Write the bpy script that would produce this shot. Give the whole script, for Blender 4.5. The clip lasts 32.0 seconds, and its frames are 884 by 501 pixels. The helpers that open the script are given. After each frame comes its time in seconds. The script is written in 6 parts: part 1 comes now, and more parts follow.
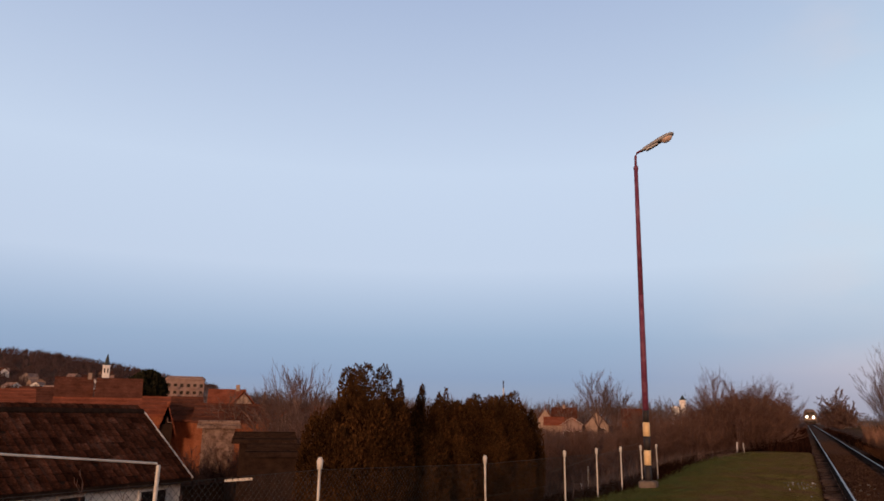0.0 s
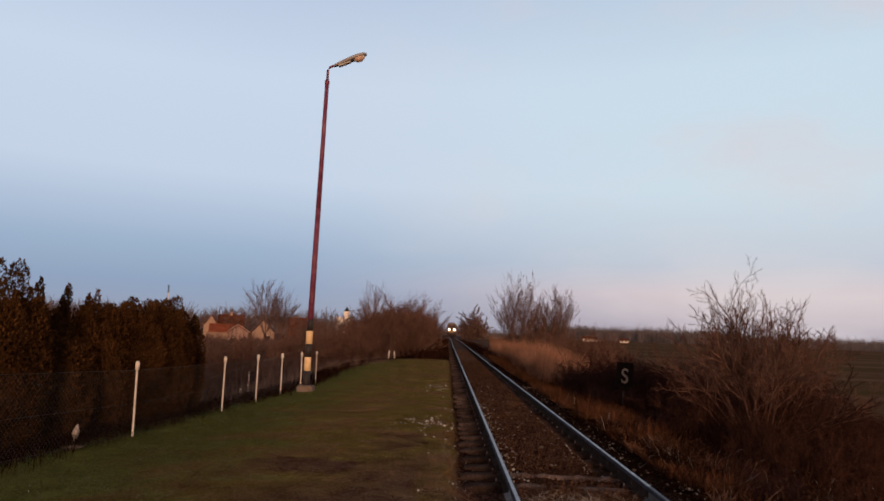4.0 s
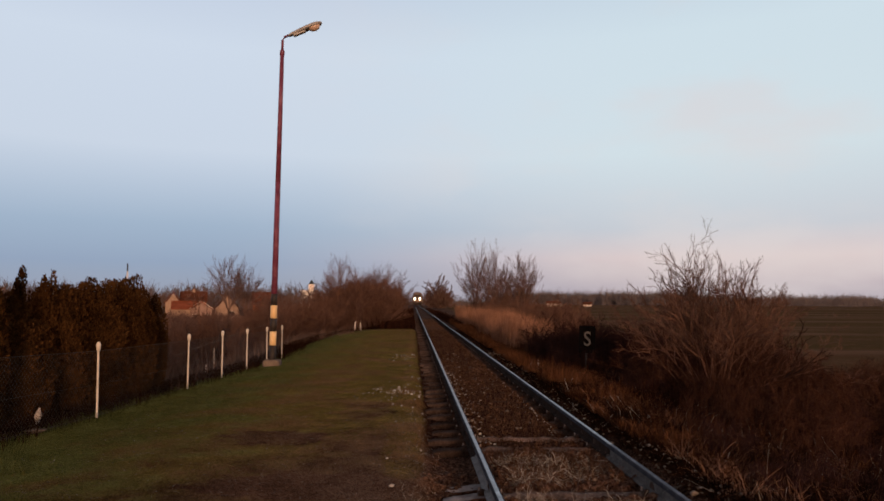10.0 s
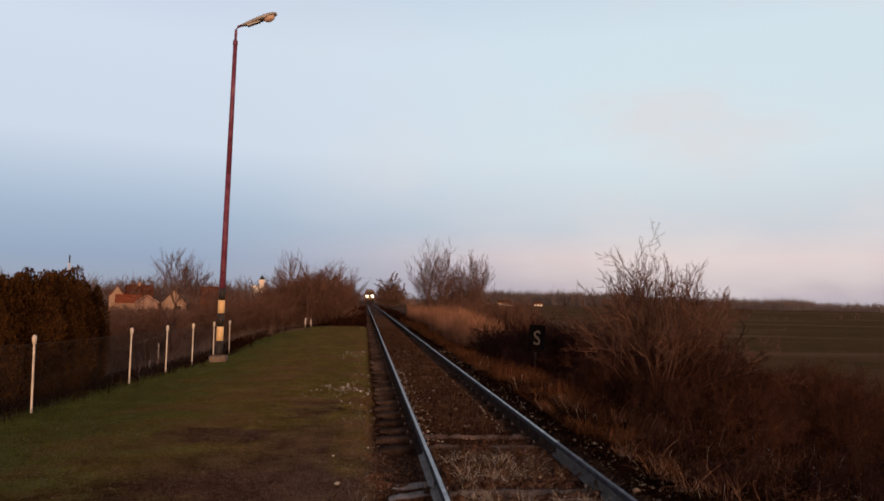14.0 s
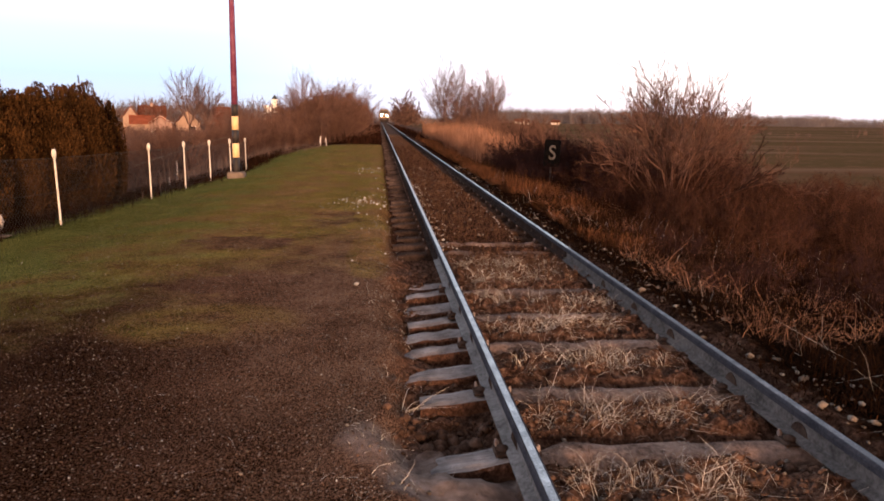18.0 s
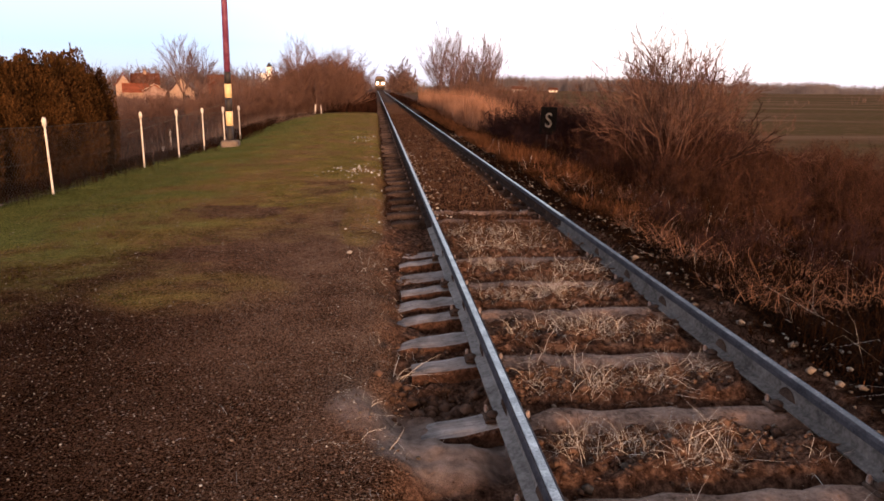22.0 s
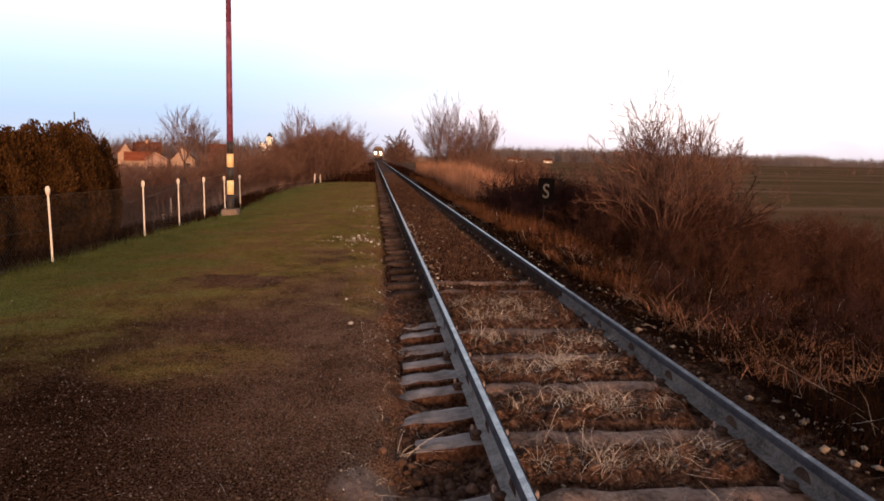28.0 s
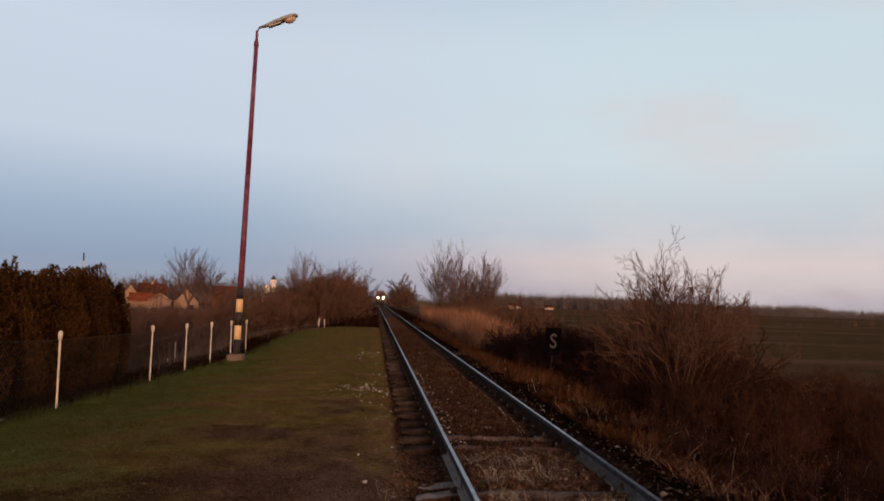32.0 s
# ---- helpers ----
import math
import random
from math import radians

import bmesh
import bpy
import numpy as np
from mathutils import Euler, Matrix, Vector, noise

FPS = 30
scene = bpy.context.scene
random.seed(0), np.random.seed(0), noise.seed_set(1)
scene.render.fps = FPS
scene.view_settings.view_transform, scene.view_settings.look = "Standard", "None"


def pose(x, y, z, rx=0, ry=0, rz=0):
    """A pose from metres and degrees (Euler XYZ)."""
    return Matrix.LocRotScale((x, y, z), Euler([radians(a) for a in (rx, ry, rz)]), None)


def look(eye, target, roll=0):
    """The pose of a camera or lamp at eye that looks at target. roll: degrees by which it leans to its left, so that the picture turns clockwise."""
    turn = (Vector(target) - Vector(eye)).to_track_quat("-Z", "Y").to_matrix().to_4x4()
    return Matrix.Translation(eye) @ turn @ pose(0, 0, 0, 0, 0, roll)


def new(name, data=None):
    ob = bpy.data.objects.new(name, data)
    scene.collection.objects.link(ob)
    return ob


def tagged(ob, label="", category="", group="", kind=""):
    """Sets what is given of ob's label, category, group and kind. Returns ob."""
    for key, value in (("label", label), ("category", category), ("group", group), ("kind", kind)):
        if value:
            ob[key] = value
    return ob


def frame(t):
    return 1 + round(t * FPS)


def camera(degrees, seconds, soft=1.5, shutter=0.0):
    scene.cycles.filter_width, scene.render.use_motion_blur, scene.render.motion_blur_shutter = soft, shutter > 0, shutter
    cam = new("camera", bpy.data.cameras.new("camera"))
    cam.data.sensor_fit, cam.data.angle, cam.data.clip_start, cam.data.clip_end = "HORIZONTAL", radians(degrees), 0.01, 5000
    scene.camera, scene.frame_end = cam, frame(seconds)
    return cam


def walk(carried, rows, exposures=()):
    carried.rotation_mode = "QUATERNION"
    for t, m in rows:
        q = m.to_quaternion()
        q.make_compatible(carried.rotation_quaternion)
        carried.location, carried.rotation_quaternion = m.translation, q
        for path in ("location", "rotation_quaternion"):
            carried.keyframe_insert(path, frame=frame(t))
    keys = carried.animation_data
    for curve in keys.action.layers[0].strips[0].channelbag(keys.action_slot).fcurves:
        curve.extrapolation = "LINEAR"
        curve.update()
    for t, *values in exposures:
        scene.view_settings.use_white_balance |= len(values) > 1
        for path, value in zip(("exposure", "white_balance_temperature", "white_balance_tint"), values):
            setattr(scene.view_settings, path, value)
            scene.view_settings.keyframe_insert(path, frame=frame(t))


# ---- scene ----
cam = camera(64.2, 32.0, soft=1.65, shutter=0.5)
# seconds, eye x y z, turn about x y z
PATH = [
    (0.0, -0.060, -0.050, 1.586, 103.09, -0.74, 26.55),
    (0.5, -0.073, -0.045, 1.576, 103.28, -0.68, 26.90),
    (1.0, -0.071, -0.040, 1.572, 101.55, -0.15, 26.58),
    (1.5, -0.068, -0.039, 1.580, 101.78, -0.02, 24.60),
    (2.0, -0.065, -0.038, 1.603, 101.36, -0.80, 18.26),
    (2.5, -0.075, -0.004, 1.572, 100.42, -1.03, 10.80),
    (3.0, -0.072, 0.014, 1.563, 98.67, -1.22, 4.17),
    (3.5, -0.059, 0.029, 1.564, 97.52, -1.68, 1.25),
    (4.0, -0.034, 0.025, 1.582, 96.52, -2.17, 0.39),
    (4.5, -0.044, 0.033, 1.551, 96.83, -1.64, -1.28),
    (6.5, -0.015, 0.027, 1.611, 95.82, -1.09, -0.82),
    (7.0, -0.024, 0.014, 1.601, 95.57, -1.11, -1.40),
    (7.5, -0.034, -0.004, 1.596, 94.53, -0.51, -2.06),
    (8.0, -0.019, -0.009, 1.592, 93.54, 0.20, -1.54),
    (8.5, -0.006, -0.022, 1.591, 94.03, 0.52, -0.70),
    (9.0, 0.008, -0.028, 1.595, 94.38, -0.16, -0.62),
    (9.5, -0.009, -0.019, 1.589, 93.90, -0.20, -0.73),
    (10.0, -0.009, -0.021, 1.589, 94.09, -0.25, -2.38),
    (10.5, -0.006, -0.009, 1.591, 94.66, -0.18, -1.92),
    (11.0, -0.004, 0.004, 1.594, 94.84, -0.35, -2.31),
    (11.5, -0.003, 0.003, 1.590, 94.64, -0.25, -2.59),
    (12.0, 0.002, -0.002, 1.590, 94.89, -0.23, -2.91),
    (12.5, 0.006, -0.015, 1.594, 94.82, -0.50, -3.78),
    (13.0, 0.038, -0.020, 1.612, 94.37, -0.95, -6.06),
    (13.5, 0.015, -0.005, 1.588, 94.80, -1.21, -6.29),
    (15.5, 0.017, 0.028, 1.567, 89.54, -0.58, -5.74),
    (16.0, 0.016, 0.040, 1.533, 89.90, -0.72, -5.29),
    (16.5, 0.020, 0.044, 1.509, 88.52, -1.19, -4.76),
    (17.0, 0.024, 0.032, 1.491, 84.64, -1.46, -4.94),
    (17.5, 0.041, 0.009, 1.465, 81.67, -0.42, -4.56),
    (18.0, 0.034, -0.015, 1.461, 79.39, -0.72, -4.99),
    (18.5, 0.067, -0.008, 1.452, 77.84, -0.52, -4.19),
    (19.0, 0.066, -0.007, 1.450, 77.18, -1.64, -5.38),
    (19.5, 0.078, -0.012, 1.448, 76.40, -1.10, -5.36),
    (20.0, 0.071, -0.007, 1.446, 76.27, -0.81, -5.32),
    (20.5, 0.076, -0.009, 1.448, 76.38, -0.64, -5.45),
    (21.0, 0.076, -0.012, 1.453, 76.82, -0.53, -5.42),
    (21.5, 0.076, -0.010, 1.451, 76.95, -0.65, -5.56),
    (22.0, 0.072, -0.006, 1.450, 76.88, -0.62, -5.25),
    (22.5, 0.068, 0.003, 1.444, 76.39, -0.52, -5.25),
    (23.0, 0.072, 0.006, 1.448, 76.23, -0.41, -5.44),
    (23.5, 0.073, 0.009, 1.445, 76.06, -0.28, -5.42),
    (24.0, 0.073, 0.012, 1.448, 76.17, -0.37, -5.59),
    (24.5, 0.075, 0.002, 1.450, 76.69, -0.25, -5.67),
    (26.5, 0.064, -0.010, 1.449, 77.57, 0.11, -5.16),
    (27.0, 0.052, -0.019, 1.464, 78.92, -0.21, -5.36),
    (27.5, 0.039, 0.005, 1.466, 80.65, -0.08, -5.41),
    (28.0, 0.017, 0.019, 1.476, 82.40, -0.98, -5.51),
    (28.5, 0.007, 0.016, 1.485, 83.79, -0.42, -5.68),
    (29.0, 0.002, 0.019, 1.493, 85.38, -0.60, -5.88),
    (29.5, -0.001, 0.021, 1.508, 86.59, -0.87, -5.80),
    (30.0, -0.015, 0.026, 1.529, 88.65, -0.55, -5.64),
    (30.5, -0.051, 0.036, 1.541, 90.20, -1.06, -4.87),
    (31.0, -0.118, 0.050, 1.543, 90.78, -1.31, -4.47),
    (31.5, -0.162, 0.033, 1.557, 92.29, -0.57, -6.15),
    (32.0, -0.157, -0.007, 1.560, 94.14, -1.88, -5.40),
]
walk(cam, [(t, pose(*row)) for t, *row in PATH],
     exposures=[(0.0, -0.06, 6450, 10), (3.0, -0.08, 6450, 10), (4.0, -0.06, 6650, 10), (9.0, -0.02, 6950, 10),
                (13.5, 0.0, 6950, 10), (15.5, 0.22, 6950, 10), (17.0, 0.54, 6950, 10), (17.5, 0.98, 6950, 10), (18.0, 1.36, 6950, 10),
                (19.0, 1.38, 6950, 10), (26.5, 1.38, 6950, 10), (27.5, 1.14, 6950, 10), (28.5, 0.85, 6950, 10), (29.5, 0.45, 6950, 10), (30.5, 0.18, 6950, 10), (32.0, -0.08, 6950, 10)])

# ---- world and sun ----
SUN_AZ, SUN_EL = 172.0, 7.0          # compass from +y over +x: low behind the walker
world = bpy.data.worlds.new("dusk_sky")
scene.world = world
world.use_nodes = True
wn, wl = world.node_tree.nodes, world.node_tree.links
wn.clear()


def ramp_node(nodes, stops, interp="EASE"):
    r = nodes.new("ShaderNodeValToRGB")
    r.color_ramp.interpolation = interp
    while len(r.color_ramp.elements) < len(stops):
        r.color_ramp.elements.new(0.5)
    for e, (p, c) in zip(r.color_ramp.elements, stops):
        e.position, e.color = p, (*c, 1)
    return r


def build_world():
    out = wn.new("ShaderNodeOutputWorld")
    bg = wn.new("ShaderNodeBackground")
    tc = wn.new("ShaderNodeTexCoord")
    sep = wn.new("ShaderNodeSeparateXYZ")
    wl.new(tc.outputs["Generated"], sep.inputs[0])
    # elevation as sine
    left = ramp_node(wn, [(0.0, (.30, .36, .50)), (.05, (.25, .355, .575)), (.10, (.32, .44, .65)), (.20, (.60, .70, .88)),
                          (.33, (.64, .75, .93)), (.56, (.44, .54, .76)), (.78, (.12, .12, .16)), (1.0, (.07, .055, .055))], "LINEAR")
    right = ramp_node(wn, [(0.0, (.44, .42, .52)), (.025, (.52, .46, .56)), (.06, (.72, .60, .66)), (.10, (.58, .63, .75)),
                           (.2, (.66, .79, .90)), (.35, (.65, .80, .93)), (.56, (.44, .56, .77)), (.78, (.12, .12, .16)), (1.0, (.07, .055, .055))], "LINEAR")
    back = ramp_node(wn, [(0.0, (1.5, .50, .16)), (.08, (1.3, .52, .20)), (.22, (.75, .38, .20)), (.5, (.24, .16, .13)), (1.0, (.07, .055, .055))], "LINEAR")
    for r in (left, right, back):
        wl.new(sep.outputs[2], r.inputs[0])
    az = wn.new("ShaderNodeMath")
    az.operation = "ARCTAN2"
    wl.new(sep.outputs[0], az.inputs[0])
    wl.new(sep.outputs[1], az.inputs[1])
    f1 = wn.new("ShaderNodeMapRange")
    f1.interpolation_type = "SMOOTHSTEP"
    f1.inputs[1].default_value, f1.inputs[2].default_value = -0.30, 0.42
    wl.new(az.outputs[0], f1.inputs[0])
    mix = wn.new("ShaderNodeMixRGB")
    wl.new(f1.outputs[0], mix.inputs[0])
    wl.new(left.outputs[0], mix.inputs[1])
    wl.new(right.outputs[0], mix.inputs[2])
    # thin pink cloud
    nz = wn.new("ShaderNodeTexNoise")
    mp = wn.new("ShaderNodeMapping")
    mp.inputs["Scale"].default_value = (2.2, 2.2, 5.0)
    wl.new(tc.outputs["Generated"], mp.inputs[0])
    wl.new(mp.outputs[0], nz.inputs[0])
    nz.inputs["Scale"].default_value, nz.inputs["Detail"].default_value = 1.6, 5
    cr = ramp_node(wn, [(.47, (0, 0, 0)), (.70, (.55, .55, .55))])
    wl.new(nz.outputs[0], cr.inputs[0])
    fx = wn.new("ShaderNodeMath")
    fx.operation = "MULTIPLY"
    wl.new(cr.outputs[0], fx.inputs[0])
    wl.new(f1.outputs[0], fx.inputs[1])
    cl = wn.new("ShaderNodeMixRGB")
    cl.inputs[2].default_value = (.74, .70, .76, 1)
    wl.new(fx.outputs[0], cl.inputs[0])
    wl.new(mix.outputs[0], cl.inputs[1])
    # afterglow behind
    f2 = wn.new("ShaderNodeMapRange")
    f2.interpolation_type = "SMOOTHSTEP"
    f2.inputs[1].default_value, f2.inputs[2].default_value = 0.1, -0.9
    dt = wn.new("ShaderNodeVectorMath")
    dt.operation = "DOT_PRODUCT"
    dt.inputs[1].default_value = (-math.sin(radians(SUN_AZ)), -math.cos(radians(SUN_AZ)), 0)
    wl.new(tc.outputs["Generated"], dt.inputs[0])
    wl.new(dt.outputs["Value"], f2.inputs[0])
    m2 = wn.new("ShaderNodeMixRGB")
    wl.new(f2.outputs[0], m2.inputs[0])
    wl.new(cl.outputs[0], m2.inputs[1])
    wl.new(back.outputs[0], m2.inputs[2])
    sky = wn.new("ShaderNodeTexSky")
    sky.sky_type, sky.sun_disc = "NISHITA", False
    sky.sun_elevation, sky.sun_rotation = radians(SUN_EL), radians(SUN_AZ)
    add = wn.new("ShaderNodeMixRGB")
    add.blend_type = "ADD"
    add.inputs[0].default_value = 0.015
    wl.new(m2.outputs[0], add.inputs[1])
    wl.new(sky.outputs[0], add.inputs[2])
    wl.new(add.outputs[0], bg.inputs[0])
    bg.inputs[1].default_value = 0.90
    wl.new(bg.outputs[0], out.inputs[0])


build_world()
sun = new("sun", bpy.data.lights.new("sun", "SUN"))
sun.data.energy, sun.data.angle, sun.data.color = 2.7, radians(10), (1.0, .60, .40)
_d = Vector((math.sin(radians(SUN_AZ)) * math.cos(radians(SUN_EL)), math.cos(radians(SUN_AZ)) * math.cos(radians(SUN_EL)), math.sin(radians(SUN_EL))))
sun.matrix_world = look(_d * 50, (0, 0, 0))


# ---- materials ----
def shader(name, rough=.8, metal=0.0):
    m = bpy.data.materials.new(name)
    m.use_nodes = True
    b = m.node_tree.nodes["Principled BSDF"]
    b.inputs["Roughness"].default_value, b.inputs["Metallic"].default_value = rough, metal
    b.inputs["Specular IOR Level"].default_value = .3 if rough < .7 else (.03 if rough < .83 else 0.0)
    return m, m.node_tree.nodes, m.node_tree.links, b


def noise_of(nodes, links, scale, detail=5, rough=.6, world_space=True):
    n = nodes.new("ShaderNodeTexNoise")
    n.inputs["Scale"].default_value, n.inputs["Detail"].default_value, n.inputs["Roughness"].default_value = scale, detail, rough
    if world_space:
        g = nodes.new("ShaderNodeNewGeometry")
        links.new(g.outputs["Position"], n.inputs[0])
    else:
        t = nodes.new("ShaderNodeTexCoord")
        links.new(t.outputs["Object"], n.inputs[0])
    return n


def stained(name, a, b, scale=6, fine=60, rough=.8, metal=0.0, bump=.3, bump_dist=.01, island=0.0, obrandom=0.0, third=None):
    """Two-colour surface: broad stains and fine grain, with relief from the grain."""
    m, N, L, bs = shader(name, rough, metal)
    n1, n2 = noise_of(N, L, scale), noise_of(N, L, fine, 4, .7)
    avg = N.new("ShaderNodeMix")
    avg.inputs[0].default_value = .45
    L.new(n1.outputs[0], avg.inputs[2])
    L.new(n2.outputs[0], avg.inputs[3])
    stops = [(.36, a), (.64, b)] if third is None else [(.34, a), (.52, b), (.66, third)]
    r = ramp_node(N, stops, "LINEAR")
    L.new(avg.outputs[0], r.inputs[0])
    col = r.outputs[0]
    for amount, source in ((island, "island"), (obrandom, "object")):
        if amount:
            if source == "island":
                q = N.new("ShaderNodeNewGeometry").outputs["Random Per Island"]
            else:
                q = N.new("ShaderNodeObjectInfo").outputs["Random"]
            mr = N.new("ShaderNodeMapRange")
            mr.inputs[3].default_value, mr.inputs[4].default_value = 1 - amount, 1 + amount
            L.new(q, mr.inputs[0])
            mu = N.new("ShaderNodeVectorMath")
            mu.operation = "SCALE"
            L.new(col, mu.inputs[0])
            L.new(mr.outputs[0], mu.inputs["Scale"])
            col = mu.outputs[0]
    L.new(col, bs.inputs["Base Color"])
    if bump:
        bp = N.new("ShaderNodeBump")
        bp.inputs["Strength"].default_value, bp.inputs["Distance"].default_value = bump, bump_dist
        L.new(n2.outputs[0], bp.inputs["Height"])
        L.new(bp.outputs[0], bs.inputs["Normal"])
    return m


def glow(name, color, strength):
    m, N, L, b = shader(name, .3)
    b.inputs["Base Color"].default_value = (*color, 1)
    b.inputs["Emission Color"].default_value = (*color, 1)
    b.inputs["Emission Strength"].default_value = strength
    return m


# patches of turf (+) and of bare earth (-) on the platform: x, y, half sizes, amount
TURF_SPOTS = [(-1.25, 5.25, .85, .65, 2.3), (-1.0, 6.6, 1.0, .42, -2.5), (-1.75, 8.9, .75, .5, -3.0), (-.75, 11.2, .45, 1.3, -2.6), (-.1, 8.0, .25, 1.6, 2.0)]


def ground_material():
    m, N, L, bs = shader("ground_soil", .95)
    g = N.new("ShaderNodeNewGeometry")
    sep = N.new("ShaderNodeSeparateXYZ")
    L.new(g.outputs["Position"], sep.inputs[0])
    big, mid, fine = noise_of(N, L, .55, 4), noise_of(N, L, 2.2, 6, .65), noise_of(N, L, 85, 3, .75)
    patch = noise_of(N, L, .33, 3)
    st = N.new("ShaderNodeTexNoise")
    stm = N.new("ShaderNodeMapping")
    stm.inputs["Scale"].default_value = (.004, .035, 0)
    stm.inputs["Rotation"].default_value = (0, 0, .2)
    L.new(g.outputs["Position"], stm.inputs[0])
    warp = N.new("ShaderNodeVectorMath")
    warp.operation = "ADD"
    wz = noise_of(N, L, .03, 4)
    wsc = N.new("ShaderNodeVectorMath")
    wsc.operation = "SCALE"
    wsc.inputs["Scale"].default_value = .55
    L.new(wz.outputs["Color"], wsc.inputs[0])
    L.new(stm.outputs[0], warp.inputs[0])
    L.new(wsc.outputs[0], warp.inputs[1])
    L.new(warp.outputs[0], st.inputs[0])
    st.inputs["Scale"].default_value, st.inputs["Detail"].default_value = 1.0, 3
    strip = st.outputs[0]

    def rng(src, a, b, lo=0.0, hi=1.0):
        q = N.new("ShaderNodeMapRange")
        q.interpolation_type = "SMOOTHSTEP"
        for i, v in enumerate((a, b, lo, hi)):
            q.inputs[i + 1].default_value = v
        L.new(src, q.inputs[0])
        return q.outputs[0]

    def op(kind, a, b):
        q = N.new("ShaderNodeMath")
        q.operation = kind
        for i, v in enumerate((a, b)):
            if isinstance(v, (int, float)):
                q.inputs[i].default_value = v
            else:
                L.new(v, q.inputs[i])
        return q.outputs[0]

    def blend(f, a, b):
        q = N.new("ShaderNodeMixRGB")
        L.new(f, q.inputs[0])
        L.new(a, q.inputs[1])
        L.new(b, q.inputs[2])
        return q.outputs[0]

    def tone(src, stops):
        r = ramp_node(N, stops, "LINEAR")
        L.new(src, r.inputs[0])
        return r.outputs[0]

    vor = N.new("ShaderNodeTexVoronoi")
    vor.inputs["Scale"].default_value = 62
    L.new(g.outputs["Position"], vor.inputs["Vector"])
    vsep = N.new("ShaderNodeSeparateXYZ")
    L.new(vor.outputs["Color"], vsep.inputs[0])
    pebble = op("MULTIPLY", rng(vsep.outputs[0], .80, .92), rng(vor.outputs["Distance"], .42, .22))
    pebtone = N.new("ShaderNodeMixRGB")
    pebtone.inputs[1].default_value, pebtone.inputs[2].default_value = (.06, .035, .025, 1), (.36, .28, .23, 1)
    L.new(vsep.outputs[1], pebtone.inputs[0])
    grit = noise_of(N, L, 190, 2, .8)
    both = op("ADD", op("ADD", op("MULTIPLY", mid.outputs[0], .12), op("MULTIPLY", fine.outputs[0], .50)), op("MULTIPLY", grit.outputs[0], .38))
    gravel = tone(both, [(.44, (.008, .0033, .0018)), (.5, (.066, .030, .0172)), (.56, (.23, .126, .080))])
    grass = tone(both, [(.44, (.020, .014, .0037)), (.505, (.155, .108, .027)), (.56, (.36, .24, .075))])
    crumb = op("ADD", op("MULTIPLY", noise_of(N, L, 21, 6, .68).outputs[0], .75), op("MULTIPLY", fine.outputs[0], .25))
    bed = tone(crumb, [(.36, (.010, .005, .0033)), (.5, (.088, .047, .032)), (.64, (.23, .135, .094))])
    # Dark scrub soil, blackened further to hold the lens's dark corner.
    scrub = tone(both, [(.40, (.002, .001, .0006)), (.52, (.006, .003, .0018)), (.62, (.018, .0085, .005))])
    field = tone(strip, [(.36, (.115, .064, .038)), (.43, (.080, .056, .025)), (.50, (.105, .064, .036)), (.53, (.17, .102, .066)), (.57, (.108, .062, .036)), (.64, (.074, .053, .024))])
    tuft = noise_of(N, L, 1.1, 6, .7)
    field = blend(rng(tuft.outputs[0], .42, .62, 0, .55), field, tone(tuft.outputs[0], [(.40, (.035, .020, .012)), (.62, (.14, .082, .050))]))
    low = tone(both, [(.36, (.036, .022, .018)), (.55, (.100, .063, .049)), (.68, (.16, .104, .082))])
    gravel = blend(pebble, gravel, pebtone.outputs[0])
    # Dusty soil by the rail, paled further against the lens's darker corners.
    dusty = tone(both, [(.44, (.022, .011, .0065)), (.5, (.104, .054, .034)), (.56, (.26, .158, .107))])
    edge_paling = op("MULTIPLY", rng(op("ADD", sep.outputs[0], op("MULTIPLY", op("SUBTRACT", big.outputs[0], .5), 2.4)), -1.5, -.15), rng(mid.outputs[0], .05, .75))
    gravel = blend(edge_paling, gravel, dusty)
    # The lens's dark corner is painted into the near left gravel.
    corner_dark = tone(both, [(.44, (.0025, .001, .0005)), (.5, (.0165, .0067, .0036)), (.56, (.070, .036, .023))])
    gravel = blend(rng(op("ADD", op("ADD", op("MULTIPLY", sep.outputs[0], -1.0), op("MULTIPLY", sep.outputs[1], -.45)), op("MULTIPLY", op("SUBTRACT", big.outputs[0], .5), 3.0)), -1.9, .25), gravel, corner_dark)
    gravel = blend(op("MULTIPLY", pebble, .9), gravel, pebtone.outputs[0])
    # grass on the platform: far part and towards the fence, ragged
    jag = op("MULTIPLY", op("SUBTRACT", patch.outputs[0], .5), 3.5)

    def spot(cx, cy, rx, ry, amount):
        """A soft oval on the platform, ragged by the finer noise."""
        u = op("DIVIDE", op("SUBTRACT", sep.outputs[0], cx), rx)
        v = op("DIVIDE", op("SUBTRACT", sep.outputs[1], cy), ry)
        q = op("ADD", op("ADD", op("MULTIPLY", u, u), op("MULTIPLY", v, v)), op("MULTIPLY", op("SUBTRACT", mid.outputs[0], .5), 1.6))
        return rng(q, 1.3, .45, 0.0, amount)

    jag2 = op("MULTIPLY", op("SUBTRACT", mid.outputs[0], .5), 5.5)
    reach = op("ADD", op("SUBTRACT", sep.outputs[1], op("MULTIPLY", sep.outputs[0], 1.15)), op("ADD", jag, jag2))
    for cx, cy, rx, ry, amount in TURF_SPOTS:
        reach = op("ADD", reach, spot(cx, cy, rx, ry, amount))
    isgrass = rng(reach, 7.0, 11.6)
    dead = tone(both, [(.44, (.030, .014, .006)), (.5, (.165, .084, .036)), (.56, (.33, .185, .085))])
